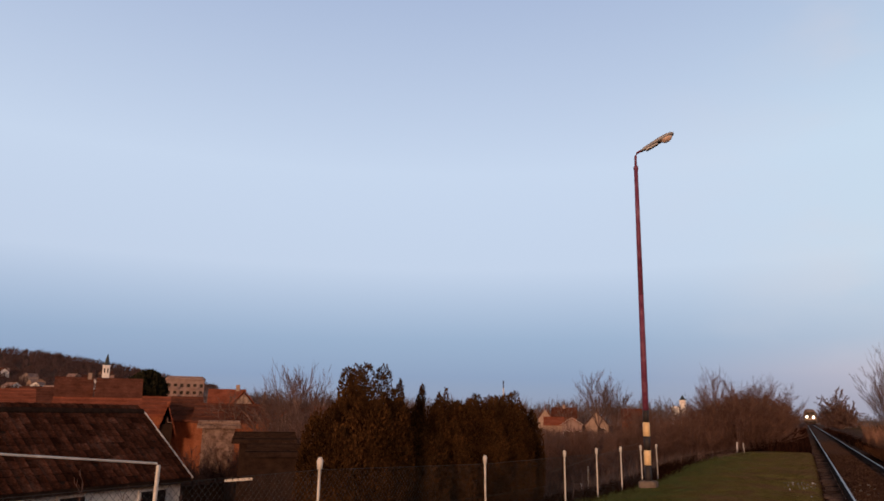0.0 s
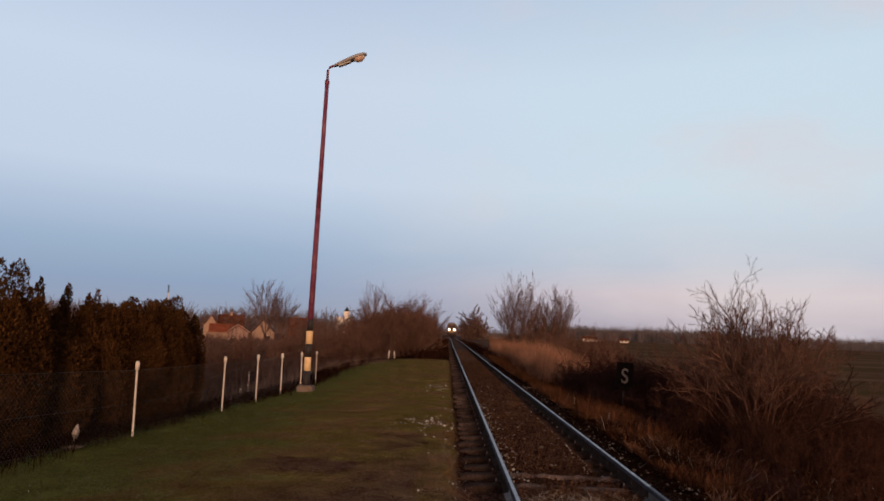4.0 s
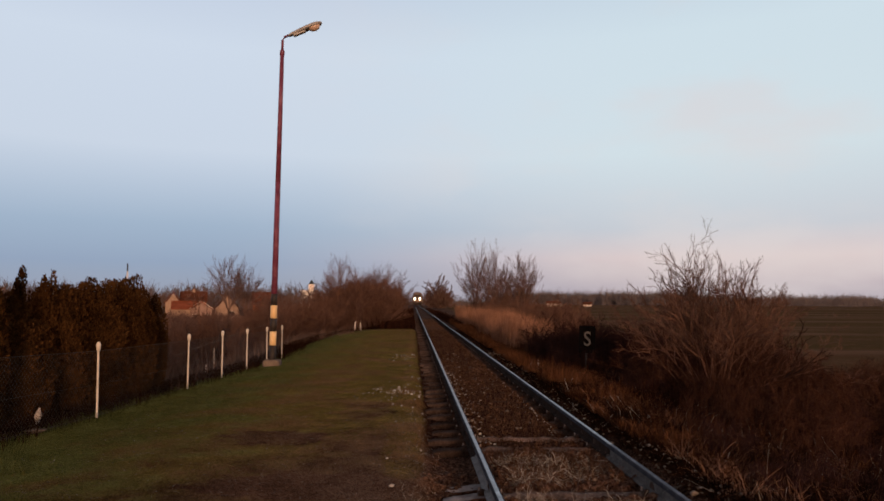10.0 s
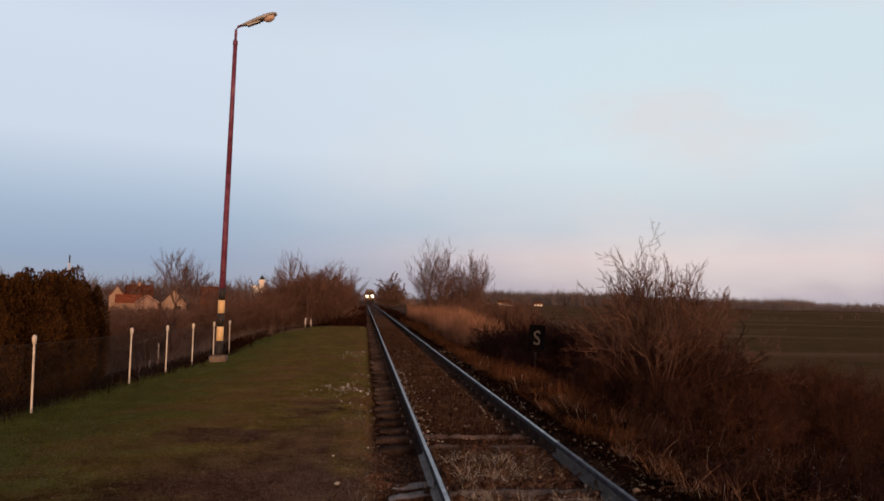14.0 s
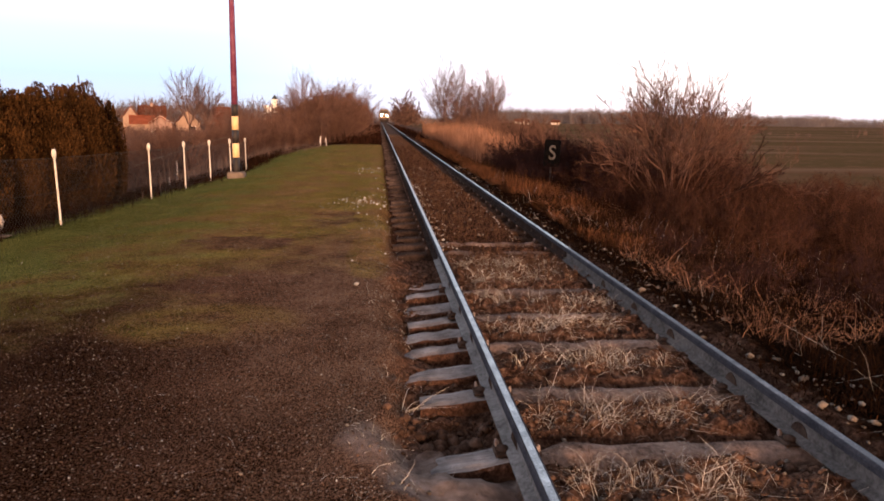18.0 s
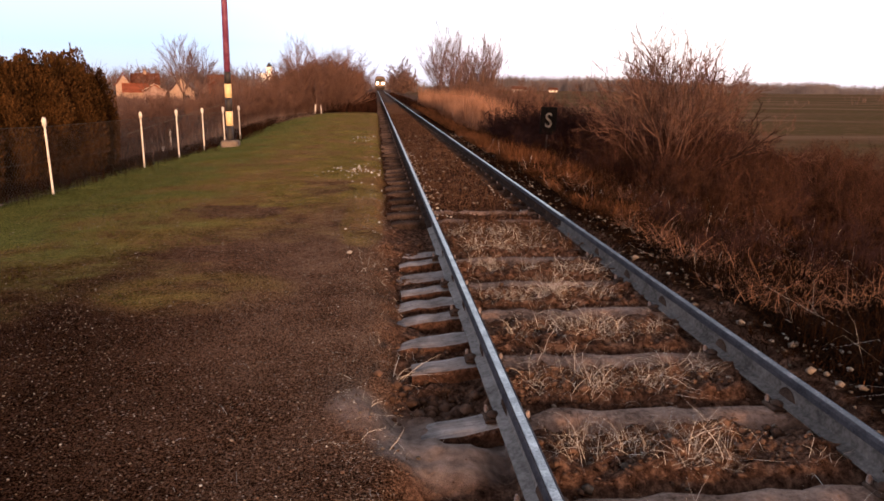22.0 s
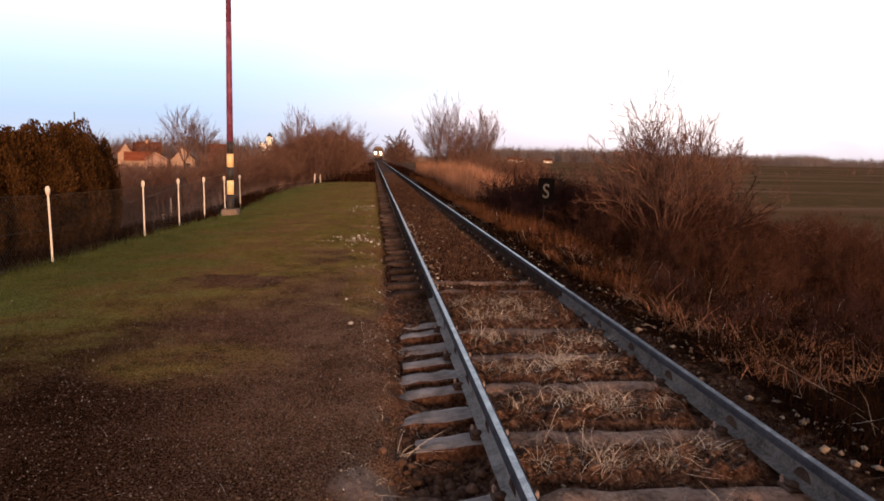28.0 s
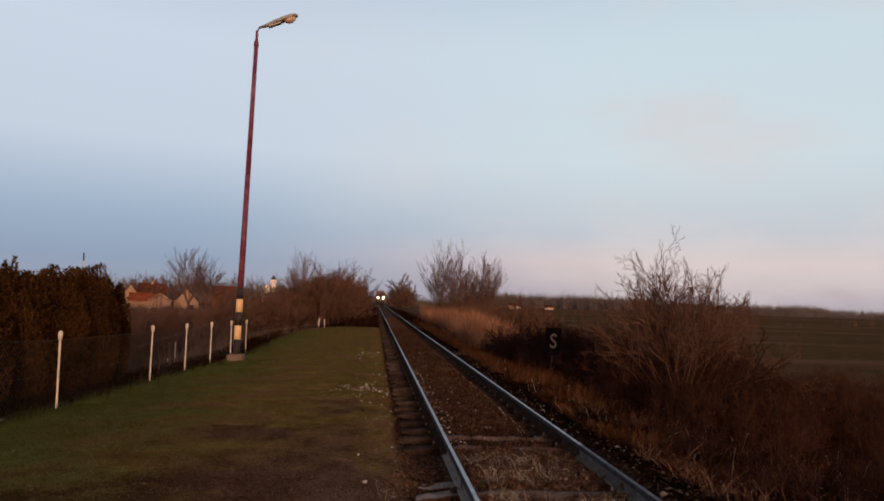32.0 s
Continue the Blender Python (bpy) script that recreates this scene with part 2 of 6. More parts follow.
    grass = blend(op("MULTIPLY", rng(noise_of(N, L, .8, 5, .65).outputs[0], .44, .56), .85), grass, dead)
    fresh = tone(both, [(.44, (.012, .014, .004)), (.505, (.080, .096, .024)), (.56, (.20, .21, .064))])
    brow = op("ADD", op("MULTIPLY", sep.outputs[0], -1.0), op("MULTIPLY", op("SUBTRACT", noise_of(N, L, 1.1, 5, .65).outputs[0], .5), 7.0))
    grass = blend(rng(brow, 1.4, 4.2, 0, .92), grass, fresh)
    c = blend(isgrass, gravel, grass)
    wob = op("MULTIPLY", op("SUBTRACT", mid.outputs[0], .5), 1.1)
    xw = op("ADD", sep.outputs[0], wob)
    silt = tone(noise_of(N, L, 16, 5, .6).outputs[0], [(.32, (.13, .094, .078)), (.68, (.30, .225, .195))])
    near_heap = op("MAXIMUM", spot(.36, 3.0, .36, .36, 1.0), spot(.06, 3.2, .26, .26, .7))
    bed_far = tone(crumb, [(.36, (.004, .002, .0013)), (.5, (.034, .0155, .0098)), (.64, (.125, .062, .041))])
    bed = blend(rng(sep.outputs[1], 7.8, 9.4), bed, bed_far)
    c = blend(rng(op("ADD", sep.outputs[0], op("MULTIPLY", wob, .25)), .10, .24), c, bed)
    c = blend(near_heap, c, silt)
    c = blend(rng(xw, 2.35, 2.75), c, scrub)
    c = blend(rng(op("ADD", sep.outputs[0], jag), 13, 17), c, field)
    brow_x = op("ADD", rng(sep.outputs[1], 13, 20, -5.2, -4.1), rng(sep.outputs[1], 36, 45, 0, 3.6))
    c = blend(rng(op("SUBTRACT", xw, brow_x), 0.0, -.5), c, low)
    c = blend(rng(sep.outputs[1], 40, 46), c, blend(rng(sep.outputs[0], 8, 16), low, field))
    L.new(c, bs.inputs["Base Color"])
    bp = N.new("ShaderNodeBump")
    bp.inputs["Strength"].default_value, bp.inputs["Distance"].default_value = 1.0, .024
    L.new(op("ADD", op("MULTIPLY", fine.outputs[0], .6), op("MULTIPLY", grit.outputs[0], .4)), bp.inputs["Height"])
    L.new(bp.outputs[0], bs.inputs["Normal"])
    return m


def lit_top_timber():
    """Old weathered grey timber, long grain; sky-lit top, earth-brown sides painted by facing."""
    m, N, L, bs = shader("bare_grey_timber", .92)
    n1, n2 = noise_of(N, L, 5, 5), noise_of(N, L, 34, 5, .7)
    tc = N.new("ShaderNodeTexCoord")
    mp = N.new("ShaderNodeMapping")
    mp.inputs["Scale"].default_value = (2.5, 80, 4)
    L.new(tc.outputs["Object"], mp.inputs[0])
    grain = N.new("ShaderNodeTexNoise")
    grain.inputs["Scale"].default_value, grain.inputs["Detail"].default_value = 1.0, 4
    L.new(mp.outputs[0], grain.inputs[0])
    mixg = N.new("ShaderNodeMix")
    mixg.inputs[0].default_value = .3
    L.new(n1.outputs[0], mixg.inputs[2])
    L.new(grain.outputs[0], mixg.inputs[3])
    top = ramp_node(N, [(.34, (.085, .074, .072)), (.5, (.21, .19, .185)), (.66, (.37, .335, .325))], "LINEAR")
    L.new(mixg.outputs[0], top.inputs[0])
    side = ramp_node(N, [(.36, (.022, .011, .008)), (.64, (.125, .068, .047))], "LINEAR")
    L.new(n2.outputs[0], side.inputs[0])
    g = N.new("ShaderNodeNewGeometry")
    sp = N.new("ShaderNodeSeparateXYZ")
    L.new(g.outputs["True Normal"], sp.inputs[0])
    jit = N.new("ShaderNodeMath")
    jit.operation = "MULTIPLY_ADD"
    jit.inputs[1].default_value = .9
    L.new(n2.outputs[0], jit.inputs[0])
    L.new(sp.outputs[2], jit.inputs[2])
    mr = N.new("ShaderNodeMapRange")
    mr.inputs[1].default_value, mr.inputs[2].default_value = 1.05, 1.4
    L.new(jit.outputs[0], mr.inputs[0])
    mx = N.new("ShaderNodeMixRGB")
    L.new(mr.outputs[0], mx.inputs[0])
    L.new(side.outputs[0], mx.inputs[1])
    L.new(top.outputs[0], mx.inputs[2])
    L.new(mx.outputs[0], bs.inputs["Base Color"])
    bp = N.new("ShaderNodeBump")
    bp.inputs["Strength"].default_value, bp.inputs["Distance"].default_value = .8, .014
    L.new(mixg.outputs[0], bp.inputs["Height"])
    L.new(bp.outputs[0], bs.inputs["Normal"])
    return m


M = dict(
    ground=ground_material(),
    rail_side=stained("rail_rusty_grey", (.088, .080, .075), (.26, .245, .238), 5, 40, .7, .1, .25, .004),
    # Darker copy of rail_side: the lens's dark corner put into the right rail.
    rail_side_dim=stained("rail_brown_grey", (.050, .045, .043), (.165, .150, .143), 5, 40, .8, .1, .25, .004),
    rail_side_far=stained("rail_dark_brown", (.014, .010, .009), (.055, .036, .029), 5, 40, .85, .1, .3, .004),
    rail_top=stained("rail_polished_steel", (.085, .090, .105), (.30, .305, .32), 7, 70, .42, .7, .1, .002, third=(.58, .58, .60)),
    # Dark copy of rail_top: the right rail's dimmer reflection put into the steel.
    rail_top_dim=stained("rail_dim_reflection_steel", (.014, .015, .022), (.055, .058, .078), 7, 70, .55, .3, .1, .002, third=(.22, .22, .25)),
    rail_head=stained("dark_steel_rail_head", (.018, .018, .024), (.065, .065, .075), 6, 60, .82, .0, .1, .002),
    bed_weed=stained("rusty_track_weed", (.050, .026, .015), (.14, .078, .048), 2, 25, .9, 0, 0, island=.4),
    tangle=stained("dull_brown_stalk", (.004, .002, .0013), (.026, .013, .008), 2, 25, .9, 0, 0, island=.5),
    # Darker tone for the sleepers further along the track.
    sleeper_dark=stained("sleeper_dark_timber", (.022, .015, .012), (.115, .080, .066), 4, 38, .9, 0, .9, .02, obrandom=.35),
    sleeper_grey=lit_top_timber(),
    sleeper=stained("sleeper_weathered_timber", (.050, .031, .024), (.31, .215, .175), 4, 38, .9, 0, .9, .02, obrandom=.25),
    iron=stained("iron_rust", (.026, .017, .014), (.095, .064, .050), 12, 90, .92, .0, .5, .006),
    stone=stained("pale_ballast_stone", (.08, .062, .05), (.22, .18, .15), 9, 60, .9, 0, .3, .004, island=.45),
    white_stone=stained("white_stone", (.26, .235, .21), (.50, .465, .43), 12, 80, .85, 0, .2, .003, island=.25),
    clod=stained("earth_clod", (.032, .019, .014), (.145, .090, .067), 7, 50, .95, 0, .6, .01, island=.25),
    straw=stained("dry_straw", (.25, .225, .20), (.56, .51, .46), 5, 30, .9, 0, 0, island=.45),
    orange_grass=stained("orange_dead_grass", (.014, .006, .003), (.165, .074, .037), 1.2, 20, .9, 0, 0, island=.6),
    brown_grass=stained("brown_dead_weeds", (.004, .002, .0013), (.026, .012, .007), 1.2, 20, .9, 0, 0, island=.5),
    green_grass=stained("short_green_grass", (.024, .030, .009), (.100, .098, .031), .9, 15, .9, 0, 0, island=.45),
    twig=stained("red_brown_twig", (.052, .029, .023), (.195, .113, .086), 3, 40, .9, 0, .2, .004, island=.3),
    grey_twig=stained("grey_brown_twig", (.062, .040, .036), (.20, .128, .110), 2, 40, .9, 0, .2, .004, island=.3),
    far_twig=stained("brown_crown_twig", (.068, .042, .036), (.19, .120, .100), .8, 10, .95, 0, 0, island=.4),
    # Twigs of the far tree lines, with distance haze put into the colour.
    haze_twig=stained("hazed_far_twig", (.11, .096, .098), (.18, .155, .155), .2, 2, .95, 0, 0, island=.25),
    bolt=stained("pale_rusty_bolt", (.12, .085, .075), (.34, .28, .26), 20, 90, .8, 0, .2, .002),
    bush_limb=stained("dark_bush_limb", (.018, .010, .008), (.055, .030, .023), 3, 40, .9, 0, .3, .004),
    pink_wall=stained("faded_pink_brown_plaster", (.20, .13, .11), (.30, .21, .18), .6, 4, .9, 0, .1, .01),
    hill_twig=stained("mauve_brown_hill_twig", (.075, .044, .038), (.14, .085, .074), .15, 2, .95, 0, 0, island=.3),
    reed=stained("pale_orange_reed", (.12, .062, .042), (.38, .21, .140), .8, 15, .9, 0, 0, island=.4),
    scrub_twig=stained("dark_red_scrub_twig", (.013, .0066, .0048), (.090, .044, .030), 2, 30, .9, 0, 0, island=.5),
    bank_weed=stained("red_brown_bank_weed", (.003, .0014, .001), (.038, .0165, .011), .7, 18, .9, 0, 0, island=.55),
    garden_weed=stained("grey_brown_garden_weed", (.056, .040, .035), (.17, .118, .102), .8, 15, .9, 0, 0, island=.5),
    dark_twig=stained("dark_bramble_cane", (.016, .0085, .0085), (.056, .029, .026), 2, 30, .9, 0, 0, island=.4),
    thuja=stained("bronze_thuja_leaf", (.010, .0052, .0025), (.088, .043, .0158), 1.6, 25, .85, 0, 0, island=.35),
    trunk=stained("grey_bark", (.03, .02, .016), (.075, .052, .042), 5, 40, .9, 0, .5, .01),
    white_bark=stained("limewashed_bark", (.5, .46, .42), (.7, .66, .62), 6, 50, .9),
    concrete_post=stained("painted_concrete_post", (.46, .42, .37), (.72, .68, .62), 7, 45, .85, 0, .3, .005),
    concrete=stained("weathered_concrete", (.10, .075, .06), (.20, .165, .14), 5, 40, .9, 0, .4, .006),
    wire=stained("dull_fence_wire", (.04, .035, .032), (.09, .08, .075), 6, 40, .6, .5, 0),
    maroon=stained("maroon_pole_paint", (.075, .013, .036), (.150, .036, .074), 4, 30, .55, 0, .2, .003, third=(.24, .12, .16)),
    black=stained("black_band_paint", (.012, .010, .010), (.035, .028, .026), 8, 50, .6, 0, .2, .003),
    cream=stained("cream_band_paint", (.62, .42, .20), (.80, .60, .34), 8, 50, .65, 0, .2, .003),
    lamp_grey=stained("lamp_grey_shell", (.20, .20, .21), (.38, .38, .38), 8, 50, .5, .1, .1, .002),
    sign_black=stained("sign_black_enamel", (.004, .004, .005), (.011, .010, .010), 9, 60, .8, 0, .1, .002),
    sign_white=stained("sign_white_paint", (.13, .127, .125), (.22, .215, .21), 10, 60, .6, 0, .1, .002),
    plaster_white=stained("stained_white_plaster", (.58, .54, .49), (.84, .80, .75), 1.5, 25, .9, 0, .2, .01),
    plaster_cream=stained("warm_cream_plaster", (.24, .165, .125), (.36, .255, .195), 1.2, 18, .9, 0, .2, .01),
    plaster_grey=stained("old_grey_brick_wall", (.070, .040, .030), (.30, .20, .155), 2.6, 9, .9, 0, .8, .06),
    plaster_orange=stained("orange_brick_wall", (.15, .048, .024), (.29, .105, .052), 1.5, 9, .9, 0, .3, .02),
    roof_dark=stained("dark_mossy_roof_tile", (.012, .0045, .003), (.058, .021, .012), 1.3, 14, .85, 0, .3, .01, obrandom=.5, third=(.12, .056, .038)),
    roof_red=stained("red_clay_roof", (.13, .040, .022), (.27, .086, .050), .8, 6, .85, 0, .5, .05),
    roof_brown=stained("brown_clay_roof", (.058, .023, .015), (.150, .058, .038), .8, 6, .85, 0, .5, .05),
    timber=stained("dark_old_timber", (.014, .008, .006), (.04, .024, .017), 4, 30, .9, 0, .4, .006),
    glass=stained("dark_window_glass", (.010, .009, .010), (.022, .020, .022), 2, 9, .12, 0, 0),
    white_trim=stained("white_painted_trim", (.55, .50, .45), (.75, .70, .64), 5, 30, .7),
    spire=stained("dark_spire_metal", (.02, .025, .025), (.05, .055, .055), .4, 4, .5, .3, 0),
    train_red=stained("dusty_red_brown_train_paint", (.035, .021, .017), (.085, .050, .038), .9, 10, .5, 0, .1, .01),
    train_dark=stained("train_underframe_black", (.015, .012, .011), (.04, .032, .028), 2, 20, .7),
    train_cream=stained("train_cream_stripe", (.45, .30, .16), (.6, .42, .25), 2, 20, .5),
    headlight=glow("lit_headlight", (1.0, .86, .66), 14.0),
)


# ---- mesh tools ----
class Build:
    """Collects vertices and faces of one mesh."""

    def __init__(self):
        self.v, self.f = [], []

    def add(self, verts, faces):
        o = len(self.v)
        self.v += [tuple(p) for p in verts]
        self.f += [tuple(i + o for i in q) for q in faces]
        return self

    def box(self, x0, y0, z0, x1, y1, z1, m=None):
        p = [(x, y, z) for z in (z0, z1) for y in (y0, y1) for x in (x0, x1)]
        if m is not None:
            p = [m @ Vector(q) for q in p]
        return self.add(p, [(0, 2, 3, 1), (4, 5, 7, 6), (0, 1, 5, 4), (1, 3, 7, 5), (3, 2, 6, 7), (2, 0, 4, 6)])

    def chamfered(self, x0, y0, z0, x1, y1, z1, c, m=None):
        """A box with its upright and top edges cut."""
        def loop(i, z):
            a, b, e, f = x0 + i, x1 - i, y0 + i, y1 - i
            return [(a + c, e, z), (b - c, e, z), (b, e + c, z), (b, f - c, z), (b - c, f, z), (a + c, f, z), (a, f - c, z), (a, e + c, z)]
        p = loop(0, z0) + loop(0, z1 - c) + loop(c, z1)
        if m is not None:
            p = [m @ Vector(q) for q in p]
        n = 8
        q = [tuple(range(n))[::-1], tuple(range(2 * n, 3 * n))]
        for k in (0, 1):
            q += [(k * n + i, k * n + (i + 1) % n, (k + 1) * n + (i + 1) % n, (k + 1) * n + i) for i in range(n)]
        return self.add(p, q)

    def tube(self, pts, radii, n=8, cap=True):
        pts = [Vector(p) for p in pts]
        rings = []
        for i, p in enumerate(pts):
            d = (pts[min(i + 1, len(pts) - 1)] - pts[max(i - 1, 0)]).normalized()
            a = d.orthogonal().normalized() if abs(d.z) < .9 else Vector((1, 0, 0)).cross(d).normalized()
            b = d.cross(a)
            rings.append([p + (a * math.cos(2 * math.pi * k / n) + b * math.sin(2 * math.pi * k / n)) * radii[i] for k in range(n)])
        q = []
        for i in range(len(pts) - 1):
            q += [(i * n + k, i * n + (k + 1) % n, (i + 1) * n + (k + 1) % n, (i + 1) * n + k) for k in range(n)]
        if cap:
            q += [tuple(range(n))[::-1], tuple(range((len(pts) - 1) * n, len(pts) * n))]
        return self.add([p for r in rings for p in r], q)

    def extrude_y(self, profile, ys, zoff=0.0):
        n = len(profile)
        for y in ys:
            self.v += [(x, y, z + zoff) for x, z in profile]
        o = len(self.v) - n * len(ys)
        for i in range(len(ys) - 1):
            self.f += [(o + i * n + k, o + (i + 1) * n + k, o + (i + 1) * n + (k + 1) % n, o + i * n + (k + 1) % n) for k in range(n)]
        self.f += [tuple(o + k for k in range(n)), tuple(o + (len(ys) - 1) * n + k for k in range(n))[::-1]]
        return self

    def mesh(self, name, material, smooth=False):
        me = bpy.data.meshes.new(name)
        me.from_pydata(self.v, [], self.f)
        me.materials.append(material)
        b = bmesh.new()
        b.from_mesh(me)
        bmesh.ops.recalc_face_normals(b, faces=b.faces)
        b.to_mesh(me)
        b.free()
        if smooth:
            me.polygons.foreach_set("use_smooth", [True] * len(me.polygons))
        return me


def part(name, build, material, parent, label="", smooth=False, at=None):
    me = build.mesh(name, material, smooth) if isinstance(build, Build) else build
    ob = new(name, me)
    ob.parent = parent
    if at is not None:
        ob.matrix_basis = at
    if label:
        tagged(ob, label)
    return ob


def thing(name, label, category, m=None, group="", kind=""):
    ob = new(name)
    if m is not None:
        ob.matrix_basis = m
    return tagged(ob, label, category, group, kind)


def tri_mesh(name, verts, tris, material):
    """A mesh out of numpy arrays: verts (n, 3), tris (m, 3)."""
    me = bpy.data.meshes.new(name)
    me.vertices.add(len(verts))
    me.vertices.foreach_set("co", np.asarray(verts, dtype=np.float32).ravel())
    t = np.asarray(tris, dtype=np.int32)
    me.loops.add(t.size)
    me.loops.foreach_set("vertex_index", t.ravel())
    me.polygons.add(len(t))
    me.polygons.foreach_set("loop_start", np.arange(0, t.size, 3, dtype=np.int32))
    me.polygons.foreach_set("loop_total", np.full(len(t), 3, dtype=np.int32))
    me.materials.append(material)
    me.update(calc_edges=True)
    return me


def sm(a, b, x):
    t = np.clip((np.asarray(x, dtype=float) - a) / (b - a), 0, 1)
    return t * t * (3 - 2 * t)


# ---- the lie of the land ----
def brow(y):
    return np.interp(y, [3, 11, 16, 19, 22, 30, 36, 40, 43, 44.5], [-5.44, -4.9, -4.5, -4.1, -3.95, -4.24, -4.1, -3.2, -1.7, -.6])


def land(x, y):
    """Height of the ground; rail heads are at 0."""
    x, y = np.asarray(x, dtype=float), np.asarray(y, dtype=float)
    edge = brow(y)        # brow of the bank beyond the fence
    z = -.10 - .10 * sm(-2.5, -4.6, x)
    z = z - 2.9 * sm(0, 9, edge - x)
    ragged = x + .035 * np.sin(2.3 * y) + .03 * np.sin(5.9 * y + 1) + .022 * np.sin(13.0 * y + 2)
    bed = sm(.02, .28, ragged) * (1 - sm(2.36, 2.52, x))
    inner = sm(.68, .82, x) * (1 - sm(1.9, 2.1, x))
    z = z * (1 - bed) + (-.250 - .012 * (1 - sm(.60, .72, x)) + .085 * sm(8.8, 10.0, y) * inner) * bed
    z = z - .02 * sm(2.3, 2.6, x) - .10 * sm(2.8, 3.4, x) - .75 * sm(3.2, 9.0, x) - .35 * sm(8, 20, x)
    far = sm(44, 70, y)
    z = z * (1 - far) + far * np.where(np.abs(x - 1.44) < 2.2, -.225, np.where(x > 0, -.5 - .8 * sm(3.4, 9, x), -.4 - 2.6 * sm(1.5, 12, -x)))
    # wooded hill on the town's side
    d = ((x + 690) * .86 + (y - 400) * -.5), ((x + 690) * .5 + (y - 400) * .86)
    z = z + 57 * np.exp(-(d[0] / 210) ** 2 / 1.4 - (d[1] / 200) ** 2 / 1.5)
    return z


NEAR_SLEEPERS = [1.66, 2.42, 3.22, 3.97, 4.88, 5.64, 6.52, 8.55]


def bed_relief(x, y):
    """Earth between the near sleepers: gaps beside the timbers, humps in the bays, a pit and a mound by the rail."""
    p = Vector((x, y, 0))
    gap = min(abs(y - s) for s in NEAR_SLEEPERS)
    inside = .25 + .75 * float(sm(-.1, .1, x - .12)) if x < .4 else 1.0
    w = float(sm(.05, .22, x)) * float(1 - sm(2.35, 2.5, x)) * float(1 - sm(8.6, 9.4, y))
    hump = (.012 if x < .66 else .088) * float(sm(.10, .22, gap)) - .030 * float(1 - sm(.1, .2, gap))
    mound = math.exp(-((x - .36) / .24) ** 4 - ((y - 2.84) / .21) ** 4)
    z = (1 - .85 * mound) * w * inside * (1.0 if x > .66 else .55) * (hump + .050 * noise.noise(p * 4.5) + .055 * noise.noise(p * 11) + .034 * noise.noise(p * 23))
    z -= .11 * math.exp(-((x - .40) / .17) ** 4 - ((y - 3.60) / .17) ** 4)
    z += .088 * mound
    z += .040 * math.exp(-((x + .02) / .16) ** 2 - ((y - 3.22) / .25) ** 2)
    return z


def make_ground():
    def steps(near, mid, far):
        pos = list(np.arange(0, near, .12)) + list(np.arange(near, mid, .7)) + list(np.geomspace(mid, far, 34))
        return pos
    xs = np.array(sorted([-v for v in steps(7, 40, 3500)[1:] if v > .3] + [v for v in steps(7, 40, 3500) if v > 3.0] + list(np.arange(-.3, 3.0, .04))))
    ys = np.array(sorted([-v for v in list(np.arange(1, 6, 1)) + list(np.geomspace(6, 400, 12))] + list(np.arange(0, 1.6, .2)) + list(np.arange(1.6, 9.4, .04)) + list(np.arange(9.4, 14, .12)) + list(np.arange(14, 60, .7)) + list(np.geomspace(60, 3800, 46))))
    X, Y = np.meshgrid(xs, ys)
    Z = land(X, Y)
    near = (np.hypot(X, Y) < 26)
    bump = np.zeros_like(Z)
    for i in range(X.shape[0]):
        for j in range(X.shape[1]):
            if near[i, j]:
                p = Vector((X[i, j], Y[i, j], 0))
                inbed = .35 < X[i, j] < 2.65
                amp = .010 if inbed else (.0025 if X[i, j] < .2 else .05)
                bump[i, j] = amp * noise.noise(p * (4.5 if inbed else 1.6)) + amp * .6 * noise.noise(p * 9)
                if -.4 < X[i, j] < 2.9 and 1.5 < Y[i, j] < 9.5:
                    bump[i, j] += bed_relief(X[i, j], Y[i, j])
    Z = Z + bump
    nx = len(xs)
    verts = np.stack([X, Y, Z], -1).reshape(-1, 3)
    i, j = np.meshgrid(np.arange(len(ys) - 1), np.arange(nx - 1), indexing="ij")
    a = (i * nx + j).ravel()
    tris = np.concatenate([np.stack([a, a + 1, a + nx + 1], 1), np.stack([a, a + nx + 1, a + nx], 1)])
    me = tri_mesh("ground", verts, tris, M["ground"])
    me.polygons.foreach_set("use_smooth", [True] * len(me.polygons))
    return tagged(new("ground", me), "gravel and turf platform, track bed, scrub bank and fields", "ground", kind="structure")


make_ground()
RL, RR = .710, 2.215                  # rail centres
TRACK_X = (RL + RR) / 2

# ---- rails ----
PROFILE = [(-.0625, -.149), (.0625, -.149), (.0625, -.138), (.012, -.122), (.008, -.052), (.033, -.040), (.0335, -.012), (.026, -.001),
           (-.026, -.001), (-.0335, -.012), (-.033, -.040), (-.008, -.052), (-.012, -.122), (-.0625, -.138)]


